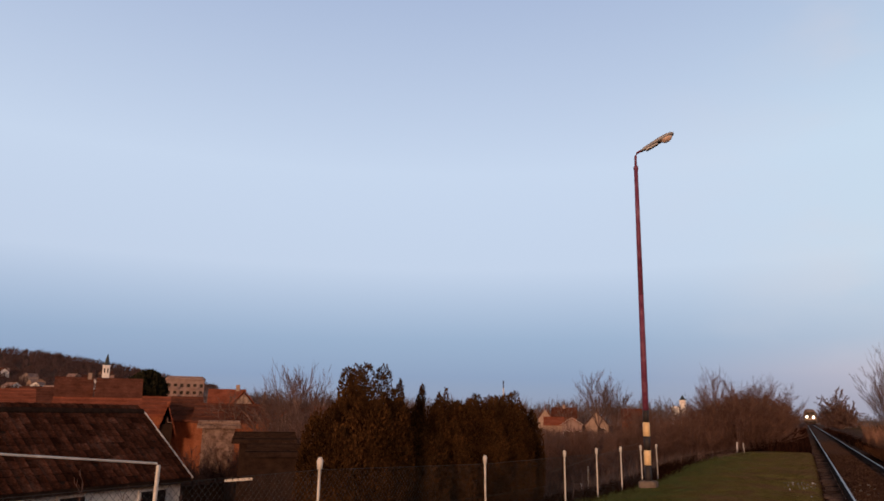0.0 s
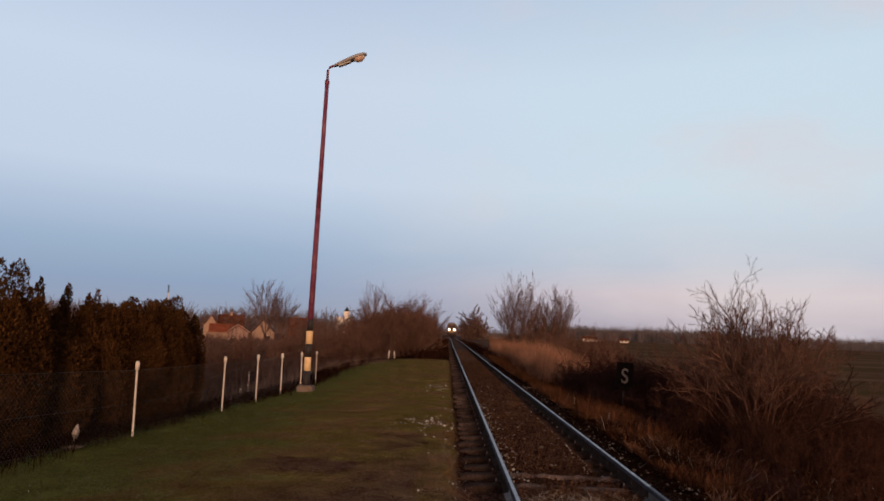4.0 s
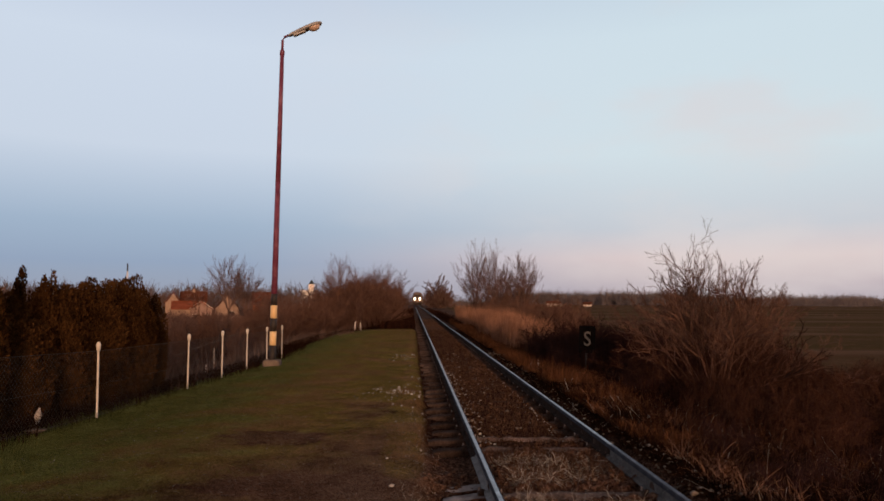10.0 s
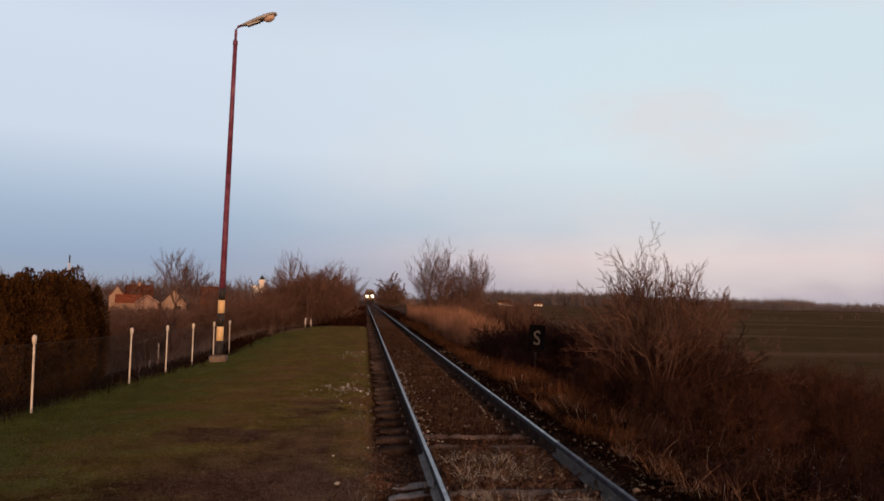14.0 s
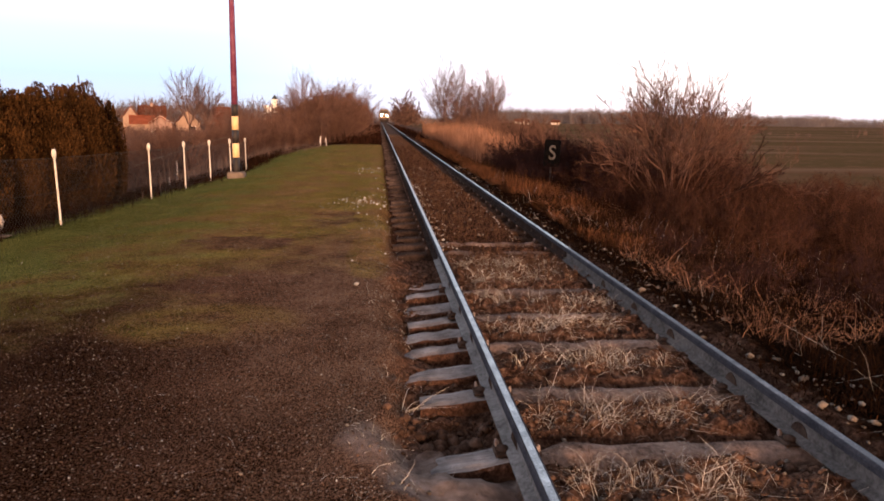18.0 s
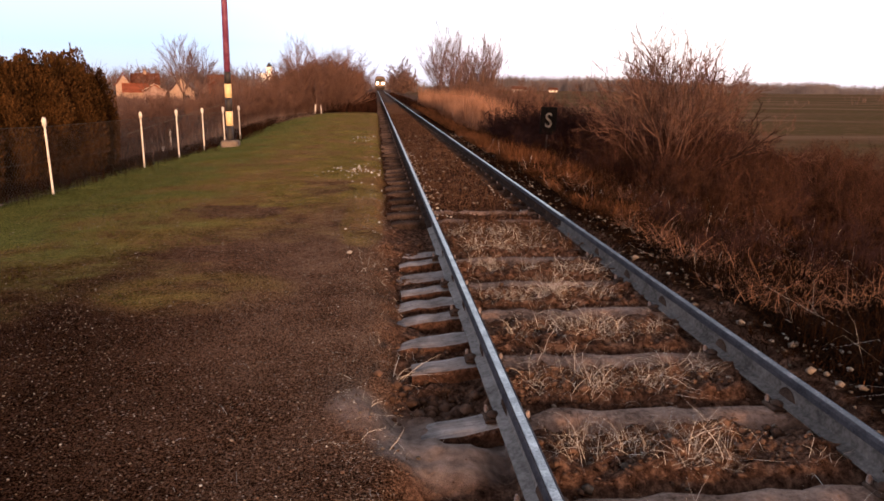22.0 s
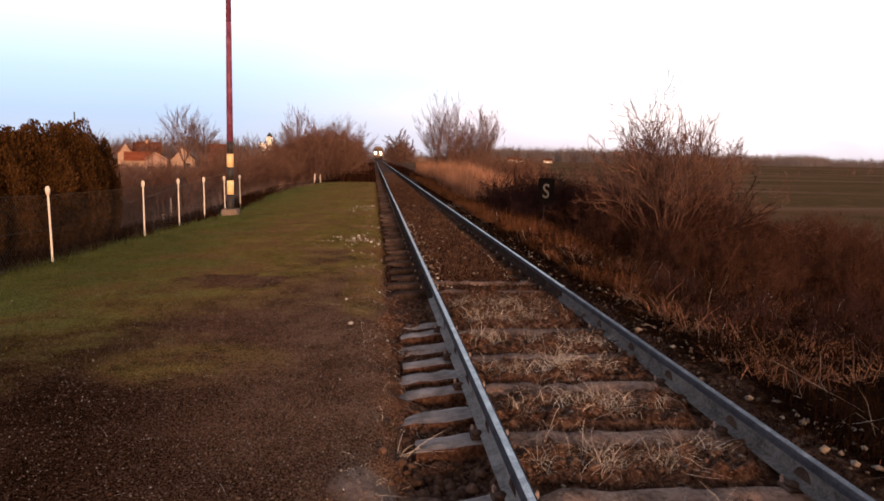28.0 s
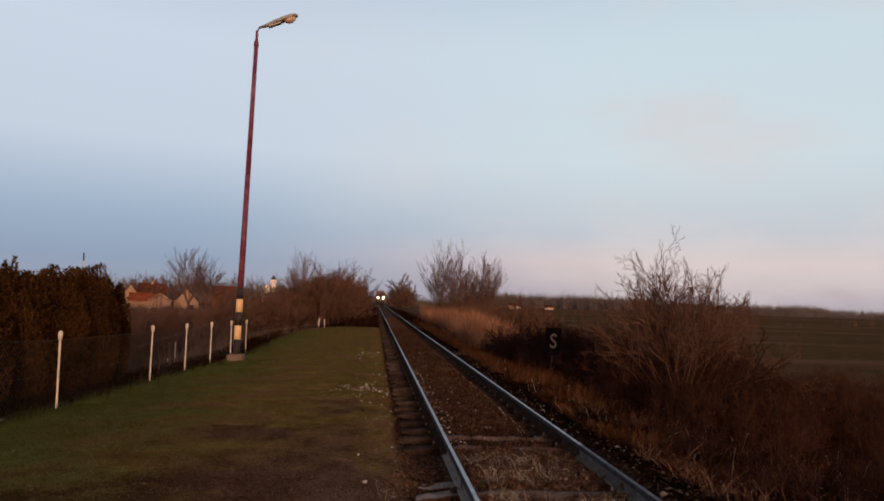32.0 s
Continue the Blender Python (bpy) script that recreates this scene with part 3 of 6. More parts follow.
def make_rail(x, band, side):
    rail = thing("rail", "rusty steel rail with a polished running surface", "rail", pose(x, 0, 0), "rails of the track")
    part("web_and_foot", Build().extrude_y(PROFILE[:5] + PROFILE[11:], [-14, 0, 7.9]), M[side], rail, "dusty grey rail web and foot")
    # Web and foot are darker from 7.9 m onwards.
    part("web_and_foot", Build().extrude_y(PROFILE[:5] + PROFILE[11:], [7.9, 40, 120, 420]), M["rail_side_far"], rail, "darker brown rail web and foot")
    part("rail_head", Build().extrude_y([(-.012, -.054), (.012, -.054)] + PROFILE[5:11], [-14, 0, 40, 120, 420]), M["rail_head"], rail, "dark steel rail head")
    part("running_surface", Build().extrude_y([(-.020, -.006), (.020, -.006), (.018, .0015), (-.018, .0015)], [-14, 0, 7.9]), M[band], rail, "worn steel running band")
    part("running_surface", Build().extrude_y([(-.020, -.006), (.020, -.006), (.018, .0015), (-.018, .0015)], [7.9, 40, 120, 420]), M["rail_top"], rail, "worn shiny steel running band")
    return rail


make_rail(RL, "rail_top", "rail_side")
make_rail(RR, "rail_top_dim", "rail_side_dim")

# ---- sleepers ----
rs = random.Random(4)


def sleeper_mesh(name, seed, x0, x1, mat, width=.225, height=.16, calm=1.0, droop=0.0):
    """A length of timber from x0 to x1, its upper edges worn round; droop lets its far end sink."""
    r = random.Random(seed)
    b = Build()
    n = max(6, int((x1 - x0) / .11))
    section = ((-1, -.9), (-1, -.40), (-.80, -.13), (-.40, 0), (.40, 0), (.80, -.13), (1, -.40), (1, -.9)) if calm > .5 else ((-1, -.9), (-1, -.16), (-.93, -.05), (-.5, 0), (.5, 0), (.93, -.05), (1, -.16), (1, -.9))
    prof = len(section)
    for i in range(n):
        x = x0 + (x1 - x0) * i / (n - 1)
        w = width / 2 * (1 + calm * r.uniform(-.16, .10))
        h = calm * r.uniform(-.022, .006) - droop * (x1 - x) / (x1 - x0)
        yo = calm * r.uniform(-.016, .016)
        if i in (0, n - 1):
            w *= .93
            h -= .008
        for py, pz in section:
            b.v.append((x, py * w + yo + r.uniform(-.004, .004), pz * height + h + r.uniform(-.003, .003)))
    for i in range(n - 1):
        b.f += [(i * prof + k, i * prof + (k + 1) % prof, (i + 1) * prof + (k + 1) % prof, (i + 1) * prof + k) for k in range(prof)]
    b.f += [tuple(range(prof)), tuple((n - 1) * prof + k for k in range(prof))]
    return b.mesh(name, M[mat], calm > .5)


def clip_build():
    return Build().chamfered(-.115, -.06, -.016, .115, .06, .002, .006)


def lump(seed, rx, ry, rz, rough=.18, n=9, rings=6):
    """A rounded irregular lump."""
    r = random.Random(seed)
    b = Build()
    for i in range(rings):
        f = i / (rings - 1)
        q = math.sin(math.pi * (.08 + .84 * f) * .5 + math.pi * .04) if f < .5 else math.cos(math.pi * .5 * (f - .45) * 1.75)
        for k_ in range(n):
            a_ = 2 * math.pi * k_ / n
            s = 1 + r.uniform(-rough, rough)
            b.v.append((math.cos(a_) * rx * max(q, .12) * s, math.sin(a_) * ry * max(q, .12) * s, (-.4 + 1.4 * f) * rz * (1 + r.uniform(-.06, .06))))
    for i in range(rings - 1):
        b.f += [(i * n + k_, i * n + (k_ + 1) % n, (i + 1) * n + (k_ + 1) % n, (i + 1) * n + k_) for k_ in range(n)]
    b.f += [tuple(range(n))[::-1], tuple((rings - 1) * n + k_ for k_ in range(n))]
    return b


def bolt_build():
    b = Build()
    b.tube([(0, 0, 0), (0, 0, .026)], [.013, .012], 6)
    b.tube([(0, 0, .026), (0, 0, .034), (0, 0, .038)], [.008, .008, .006], 7)
    return b


timbers = [sleeper_mesh("timber", s, -.76, 1.225, "sleeper") for s in range(5)]
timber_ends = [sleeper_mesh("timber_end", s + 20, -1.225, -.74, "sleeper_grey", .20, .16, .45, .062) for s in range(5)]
dark_timbers = [sleeper_mesh("timber", s + 9, -.76, 1.225, "sleeper_dark") for s in range(5)]
dark_ends = [sleeper_mesh("timber_end", s + 30, -1.225, -.74, "sleeper_dark", .215, .16, .4, .03) for s in range(5)]
plate_me, bolt_me = clip_build().mesh("baseplate", M["iron"]), bolt_build().mesh("bolt", M["bolt"])
patch = Build()
patch.v = [(-.004 + (.003 if k else 0), math.cos(math.pi * i / 10) * .075, math.sin(math.pi * i / 10) * .085) for k in (0, 1) for i in range(11)]
patch.f = [tuple(range(11)), tuple(range(11, 22))[::-1]] + [(i, i + 1, 12 + i, 11 + i) for i in range(10)]
patch_me = patch.mesh("rust_patch", M["iron"])
clamps = [lump(s, .046, .038, .030).mesh("clamp", M["iron"], True) for s in (1, 2, 3)]


def make_sleeper(y, drop=0.0, k=0, dx=0.0, turn=0.0):
    s = thing("sleeper", "weathered grey-brown timber sleeper under the rails" if drop < .02 else "timber sleeper half buried in earth between the rails", "sleeper",
              pose(TRACK_X + dx, y, -.157 - drop, 0, 0, turn), "sleepers of the track")
    part("timber", (timbers if y < 9.5 else dark_timbers)[k % 5], None, s)
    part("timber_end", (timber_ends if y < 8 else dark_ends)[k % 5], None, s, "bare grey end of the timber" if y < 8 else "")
    if y < 30:
        for rx in (RL, RR):
            part("baseplate", plate_me, None, s, at=pose(rx - TRACK_X - dx, 0, .004 + drop * .6))
            if y < 10:
                part("rust_patch", patch_me, None, s, "dark rust on the rail web", at=pose(rx - TRACK_X - dx - .013, 0, .008))
            for e in (-1, 1):
                part("clamp", clamps[(k + e) % 3], None, s, "rust-caked rail clamp", at=pose(rx - TRACK_X - dx + e * .072, e * .012, .004 + drop * .6, 0, 0, 40 * k))
                part("bolt", bolt_me, None, s, at=pose(rx - TRACK_X - dx + e * .095, -e * .040, .006 + drop * .6, 0, e * 8, 0))
    return s


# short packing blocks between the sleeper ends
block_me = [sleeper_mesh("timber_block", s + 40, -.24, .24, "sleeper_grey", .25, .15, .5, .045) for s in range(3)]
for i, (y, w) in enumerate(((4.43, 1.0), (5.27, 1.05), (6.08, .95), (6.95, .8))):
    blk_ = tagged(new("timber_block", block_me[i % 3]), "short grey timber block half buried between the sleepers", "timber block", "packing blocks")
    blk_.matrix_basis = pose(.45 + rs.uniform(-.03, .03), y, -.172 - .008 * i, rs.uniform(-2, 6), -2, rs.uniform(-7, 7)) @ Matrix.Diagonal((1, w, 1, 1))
k = 0
for y in NEAR_SLEEPERS:
    make_sleeper(y, 0.0, k, rs.uniform(-.07, .06), rs.uniform(-1.6, 1.6))
    k += 1
y = 9.2
while y < 75:
    make_sleeper(y, rs.uniform(.0, .018) if y < 20 else rs.uniform(.008, .045), k, rs.uniform(-.05, .05), rs.uniform(-1.2, 1.2))
    y += .64 + rs.uniform(-.03, .03)
    k += 1
for i in range(7):
    make_sleeper(.9 - .7 * i, .01, i)


# ---- grass, weeds, stones ----
def blades(name, material, label, category, n, spot, height, width, lean, seed, curl=.35):
    """Many separate blades as one mesh; spot(rng, n) gives x, y and a height factor."""
    r = np.random.default_rng(seed)
    x, y, hf = spot(r, n)
    n = len(x)
    z = land(x, y) - .01 + np.array([bed_relief(p, q) if (-.4 < p < 2.9 and 1.5 < q < 9.5) else 0.0 for p, q in zip(x, y)])
    h = r.uniform(*height, n) * hf
    w = r.uniform(*width, n) * .5
    a = r.uniform(0, 2 * np.pi, n)
    l = np.abs(r.normal(0, lean, n)) * h
    lx, ly = np.cos(a) * l, np.sin(a) * l
    b = r.uniform(0, 2 * np.pi, n)
    wx, wy = np.cos(b) * w, np.sin(b) * w
    v = np.zeros((n, 5, 3))
    v[:, 0] = np.stack([x - wx, y - wy, z], 1)
    v[:, 1] = np.stack([x + wx, y + wy, z], 1)
    mx, my, mz = x + lx * curl, y + ly * curl, z + h * .6
    v[:, 2] = np.stack([mx + wx * .8, my + wy * .8, mz], 1)
    v[:, 3] = np.stack([mx - wx * .8, my - wy * .8, mz], 1)
    drop = np.clip(l / np.maximum(h, 1e-3), 0, 1.4)
    v[:, 4] = np.stack([x + lx, y + ly, z + h * np.clip(1.05 - .55 * drop, .25, 1)], 1)
    o = (np.arange(n) * 5)[:, None, None]
    t = (np.array([[0, 1, 2], [0, 2, 3], [3, 2, 4]])[None] + o).reshape(-1, 3)
    return tagged(new(name, tri_mesh(name, v.reshape(-1, 3), t, material)), label, category, kind="stuff")


def field_noise(x, y, s, seed=0.0):
    return np.array([noise.noise(Vector((a * s + seed, b * s, seed))) for a, b in zip(x, y)])


def spot_turf(r, n):
    y = 5 + (r.random(n) ** 1.5) * 39
    x = r.uniform(-5.0, -.2, n)
    g = y - 1.15 * x + field_noise(x, y, 1.5, 3) * 1.6
    for cx, cy, rx, ry, amount in TURF_SPOTS:
        g = g + amount * (1 - sm(.45, 1.3, ((x - cx) / rx) ** 2 + ((y - cy) / ry) ** 2))
    keep = (r.random(n) < sm(8.4, 11.5, g) * (.25 + .75 * sm(-.25, .15, field_noise(x, y, .8, 6)))) & (x > brow(y) - .3)
    return x[keep], y[keep], np.ones(keep.sum())


blades("grass", M["green_grass"], "short worn green turf on the platform", "grass", 100000, spot_turf, (.014, .045), (.004, .010), .9, 11)


def spot_brow(r, n):
    y = r.uniform(5, 44, n)
    x = brow(y) + r.normal(-.45, .3, n)
    return x, y, np.ones(n)


blades("grass", M["brown_grass"], "taller brown-green grass along the fence foot", "grass", 26000, spot_brow, (.08, .24), (.004, .011), .5, 12)


def stalks(name, material, label, category, clumps, seed, length, width, rise, spread=.05, at=None):
    """Clumps of long thin dry stalks, each a ribbon of five bent lengths; clumps gives (x, y, how many, size)."""
    r = np.random.default_rng(seed)
    V, T = [], []
    k = 0
    for cx, cy, n, size in clumps:
        for i in range(int(n)):
            x, y = cx + r.normal(0, spread), cy + r.normal(0, spread * .8)
            z = float(land(x, y)) + (bed_relief(x, y) if -.4 < x < 2.9 and 1.5 < y < 9.5 else 0.0)
            a, e = r.uniform(0, 6.283), r.uniform(*rise)
            l, w = r.uniform(*length) * size / 5, r.uniform(*width) * .5
            p = np.array([x, y, z - .01])
            q = r.uniform(0, 6.283)
            side = np.array([math.cos(q), math.sin(q), .4]) * w
            bend, sag = r.normal(0, .28), r.uniform(.12, .55)
            for j in range(6):
                f = 1 - .75 * j / 5
                V += [p - side * f, p + side * f]
                p = p + np.array([math.cos(a) * math.cos(e), math.sin(a) * math.cos(e), math.sin(e)]) * l
                a, e = a + bend + r.normal(0, .15), max(e - sag * r.uniform(.3, 1.2), -.5 if p[2] > z + .03 else 0.0)
            for j in range(5):
                o = k * 12 + j * 2
                T += [(o, o + 1, o + 3), (o, o + 3, o + 2)]
            k += 1
    return tagged(new(name, tri_mesh(name, np.array(V), np.array(T), material)), label, category, kind="stuff")


rb = random.Random(21)
BAYS = [2.05, 2.84, 3.60, 4.42, 5.26, 6.07, 7.0, 7.6]
bed_clumps = [(rb.uniform(.9, 2.02), y_ + rb.gauss(0, .10), rb.randint(7, 26), rb.uniform(.6, 1.2)) for y_ in BAYS for _ in range(20)]
bed_clumps += [(rb.uniform(.95, 1.7), y_ - .04, rb.randint(34, 60), rb.uniform(1.0, 1.35)) for y_ in (2.75, 3.5, 4.40, 5.25, 5.30, 6.1, 2.85, 2.3, 3.6, 4.45, 6.9, 7.2, 7.5, 5.2)]
stalks("dry_grass", M["straw"], "bleached dry grass tufts between the sleepers", "grass", bed_clumps, 13, (.10, .26), (.0018, .0036), (.3, 1.45))
stalks("dry_grass", M["bed_weed"], "rusty dead grass among the straw in the track", "grass", [(x_ + .05, y_ + .03, n_ * 2, s_ * .8) for x_, y_, n_, s_ in bed_clumps], 27, (.06, .18), (.002, .0045), (.3, 1.5), .08)
edge_clumps = [(rb.gauss(.08, .12), 1.9 + 9 * rb.random() ** 1.3, rb.randint(2, 8), rb.uniform(.5, 1.0)) for _ in range(120)]
stalks("dry_grass", M["straw"], "thin straw stalks beside the sleeper ends", "grass", edge_clumps, 15, (.06, .20), (.0016, .003), (.1, 1.2))
stalks("dead_weed", M["straw"], "dry branching weed lying at the platform edge", "weeds", [(.17, 3.80, 14, 1.5), (.20, 3.84, 8, 1.1)], 28, (.14, .30), (.002, .0042), (.15, .9), .02)


def spot_bed_far(r, n):
    y = 7 + (r.random(n) ** 1.5) * 60
    x = r.uniform(.85, 2.1, n)
    return x, y, np.ones(n)


blades("dry_grass", M["bed_weed"], "low rusty weeds growing in the track bed", "grass", 22000, spot_bed_far, (.02, .09), (.004, .010), 1.0, 14)


def spot_bed_mid(r, n):
    c = n // 30
    cx, cy = r.uniform(.85, 2.1, c), r.uniform(6.4, 20, c)
    return np.repeat(cx, 30) + r.normal(0, .10, c * 30), np.repeat(cy, 30) + r.normal(0, .08, c * 30), np.repeat(r.uniform(.5, 1.2, c), 30)


blades("dry_grass", M["bed_weed"], "rusty grass tufts further along the track", "grass", 4800, spot_bed_mid, (.04, .13), (.003, .006), 1.5, 24, .5)


def spot_orange(r, n):
    y = 8.5 + (r.random(n) ** 1.2) * 46
    x = 2.75 + np.abs(r.normal(0, .55, n)) * (1 + .02 * y)
    f = np.clip(.05 + field_noise(x, y, .7, 7) * 1.5 + .012 * y, .06, 1.2)
    return x, y, f


blades("dead_grass", M["orange_grass"], "orange-brown dead grass along the track bank", "grass", 60000, spot_orange, (.16, .55), (.004, .010), .75, 16)


def spot_reed(r, n):
    y = r.uniform(26, 62, n)
    x = 3.6 + np.abs(r.normal(0, 1.8, n))
    return x, y, np.clip(.6 + field_noise(x, y, .3, 2), .3, 1.4)


blades("reeds", M["reed"], "tall orange dead reeds on the bank", "reeds", 34000, spot_reed, (.8, 2.0), (.009, .019), .22, 17)


def spot_scrub(r, n):
    y = 1.5 + (r.random(n) ** 1.25) * 34
    x = 2.5 + (r.random(n) ** 1.2) * 14
    f = np.clip(.55 + field_noise(x, y, .5, 5) * 1.3, .12, 1.4) * (.25 + .75 * sm(2.5, 3.6, x)) * (.4 + .6 * sm(4, 9, y))
    return x, y, f


blades("weeds", M["brown_grass"], "tangled dark brown dead weeds on the slope", "weeds", 90000, spot_scrub, (.12, .48), (.004, .009), 1.0, 18, .5)
blades("weeds", M["orange_grass"], "scattered rust-coloured dead stalks on the slope", "weeds", 13000, spot_scrub, (.16, .50), (.003, .007), 1.0, 19, .5)


def spot_bank(r, n):
    y = 5.5 + (r.random(n) ** 1.1) * 24
    x = 3.1 + .03 * y + (r.random(n) ** 1.15) * 11
    f = np.clip(.55 + field_noise(x, y, .8, 12) * 1.3, .15, 1.35) * (.35 + .65 * sm(3.0, 4.6, x)) * (.45 + .55 * sm(5, 10, y))
    return x, y, f


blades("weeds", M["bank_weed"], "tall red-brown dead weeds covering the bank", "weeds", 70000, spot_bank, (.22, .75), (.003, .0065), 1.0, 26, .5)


def spot_tangle(r, n):
    y = 1.6 + (r.random(n) ** 1.2) * 14
    x = 2.42 + np.abs(r.normal(0, .85, n))
    return x, y, np.clip(.6 + field_noise(x, y, 1.1, 8) * 1.2, .1, 1.3) * (.3 + .7 * sm(2.4, 3.2, x))


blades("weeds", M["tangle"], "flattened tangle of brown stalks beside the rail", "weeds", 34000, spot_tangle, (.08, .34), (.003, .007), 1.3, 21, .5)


bank_clumps = []
for _ in range(230):
    cy_ = 4.6 + 12.5 * rb.random() ** 1.1
    bank_clumps.append((2.72 + abs(rb.gauss(0, 1.15)) + .02 * cy_, cy_, rb.randint(14, 46), rb.uniform(.5, 1.15)))
stalks("dead_grass", M["reed"], "pale orange tussocks of dead grass on the bank", "grass", bank_clumps, 25, (.14, .42), (.0022, .0050), (.3, 1.45), .08)
stalks("dead_grass", M["orange_grass"], "rust-coloured tussocks of dead grass on the bank", "grass", [(x_ + .2, y_ + .15, n_ * 2, s_) for x_, y_, n_, s_ in bank_clumps if y_ > 6.8], 29, (.14, .40), (.0025, .0060), (.3, 1.5), .12)


def spot_stalk(r, n):
    y = 2.0 + (r.random(n) ** 1.2) * 16
    return r.uniform(2.7, 6.5, n), y, np.ones(n)


blades("dead_stalks", M["straw"], "single pale dead stalks standing in the weeds", "weeds", 260, spot_stalk, (.20, .50), (.0025, .005), 1.4, 22, .5)


def spot_far_edge(r, n):
    y = 42 + (r.random(n) ** 1.4) * 110
    side = r.random(n) < .6
    x = np.where(side, .15 - np.abs(r.normal(0, 1.3, n)), 2.75 + np.abs(r.normal(0, 1.6, n)))
    return x, y, np.clip(.6 + field_noise(x, y, .25, 4), .2, 1.4)


blades("weeds", M["bank_weed"], "rusty dead weeds beside the far track", "weeds", 26000, spot_far_edge, (.2, .7), (.012, .03), .5, 23)


def spot_left_bank(r, n):
    y = 14 + r.random(n) * 60
    x = -4.6 - r.random(n) ** .8 * 14 + 2.0 * sm(24, 42, y)
    return x, y, np.clip(.7 + field_noise(x, y, .3, 9), .2, 1.5)


blades("weeds", M["garden_weed"], "brown dead weeds on the bank below the fence", "weeds", 40000, spot_left_bank, (.2, .8), (.008, .018), .5, 20)


def stones(name, material, label, n, spot, size, seed, sink=.3):
    r = np.random.default_rng(seed)
    x, y = spot(r, n)
    z = land(x, y) + np.array([bed_relief(p, q) if (-.4 < p < 2.9 and 1.5 < q < 9.5) else 0.0 for p, q in zip(x, y)])
    V, T = [], []
    base = np.array([(0, 0, 1), (.9, 0, .35), (.28, .86, .3), (-.73, .53, .38), (-.73, -.53, .3), (.28, -.86, .35), (.6, .3, -.6), (-.5, .4, -.6), (-.2, -.6, -.6)], dtype=float)
    face = np.array([(0, 1, 2), (0, 2, 3), (0, 3, 4), (0, 4, 5), (0, 5, 1), (1, 6, 2), (2, 6, 7), (2, 7, 3), (3, 7, 4), (4, 7, 8), (4, 8, 5), (5, 8, 1), (1, 8, 6), (6, 8, 7)])
    for i in range(len(x)):
        s = r.uniform(*size) * (.6 + .8 * r.random() ** 3)
        q = base * r.uniform(.7, 1.25, base.shape) * s * np.array([1, r.uniform(.6, 1), r.uniform(.5, .8)])
        a = r.uniform(0, 6.28)
        q[:, :2] = q[:, :2] @ np.array([[np.cos(a), -np.sin(a)], [np.sin(a), np.cos(a)]])
        V.append(q + (x[i], y[i], z[i] + s * (.5 - sink)))
        T.append(face + i * len(base))
    return tagged(new(name, tri_mesh(name, np.concatenate(V), np.concatenate(T), material)), label, "stones", kind="stuff")


def spot_chips(r, n):
    y = 1.6 + (r.random(n) ** 1.7) * 14
    return r.uniform(-4.2, .2, n), y


stones("gravel", M["white_stone"], "scattered white stone chips on the platform", 900, spot_chips, (.003, .007), 36)
stones("gravel", M["stone"], "small pale gravel chips on the platform", 11000, spot_chips, (.0025, .007), 31)


stones("gravel", M["clod"], "dark brown grit on the platform", 9000, spot_chips, (.003, .008), 38)


def spot_litter(r, n):
    return r.uniform(-4.4, .1, n), 1.6 + (r.random(n) ** 1.5) * 10, np.ones(n)


blades("litter", M["straw"], "tiny bits of straw lying on the gravel", "straw", 1500, spot_litter, (.012, .035), (.0015, .0035), 3.0, 39, .6)


def spot_white(r, n):
    k = r.random(n)
    y = np.where(k < .5, r.normal(13.2, .5, n), np.where(k < .75, r.normal(21.5, .6, n), r.uniform(6, 24, n)))
    x = np.where(k < .75, r.normal(-.30, .30, n), r.normal(.0, .25, n))
    return np.clip(x, -1.4, .15), y


stones("white_stones", M["white_stone"], "white broken stones beside the track", 150, spot_white, (.014, .034), 32)


def spot_verge_stones(r, n):
    return r.normal(2.85, .2, n), 3.5 + (r.random(n) ** 1.2) * 9


stones("white_stones", M["white_stone"], "pale stones lying beside the far rail", 130, spot_verge_stones, (.014, .036), 40)


def spot_clods(r, n):
    c = r.random(n)
    y = 1.8 + (r.random(n) ** 1.2) * 8
    bays = np.array([2.05, 2.84, 3.60, 3.60, 4.42, 5.26, 6.07, 7.0])
    y = bays[r.integers(0, len(bays), n)] + r.normal(0, .13, n)
    x = np.where(c < .35, r.uniform(.14, .60, n), r.uniform(.78, 2.1, n))
    keep = ~((x < .7) & (((y > 2.5) & (y < 3.15)) | ((y > 4.2) & (y < 6.3) & (r.random(n) < .8))))
    return x[keep], y[keep]


stones("earth_clods", M["clod"], "crumbled brown earth and ballast between sleepers", 6500, spot_clods, (.006, .021), 33)


def spot_pit(r, n):
    return r.normal(.38, .12, n), r.normal(3.62, .09, n)


stones("earth_clods", M["clod"], "broken earth lumps in a pit beside the rail", 110, spot_pit, (.024, .062), 37, .2)


def spot_left_bays(r, n):
    bays = np.array([4.42, 5.26, 6.07, 7.0, 7.6])
    return r.uniform(.12, .62, n), bays[r.integers(0, len(bays), n)] + r.normal(0, .11, n)


stones("earth_clods", M["clod"], "earth lumps packed between the sleeper ends", 420, spot_left_bays, (.010, .030), 42)


def spot_brink(r, n):
    return r.normal(-.05, .26, n), 1.8 + (r.random(n) ** 1.2) * 9


stones("earth_clods", M["clod"], "crumbs of earth along the edge of the platform", 700, spot_brink, (.004, .012), 44)
stones("gravel", M["stone"], "pale chips along the edge of the platform", 900, spot_brink, (.004, .012), 45)


def spot_bay_lumps(r, n):
    bays = np.array([2.05, 2.84, 3.60, 4.42, 5.26, 6.07, 7.0, 7.6])
    return r.uniform(.82, 2.1, n), bays[r.integers(0, len(bays), n)] + r.normal(0, .15, n)


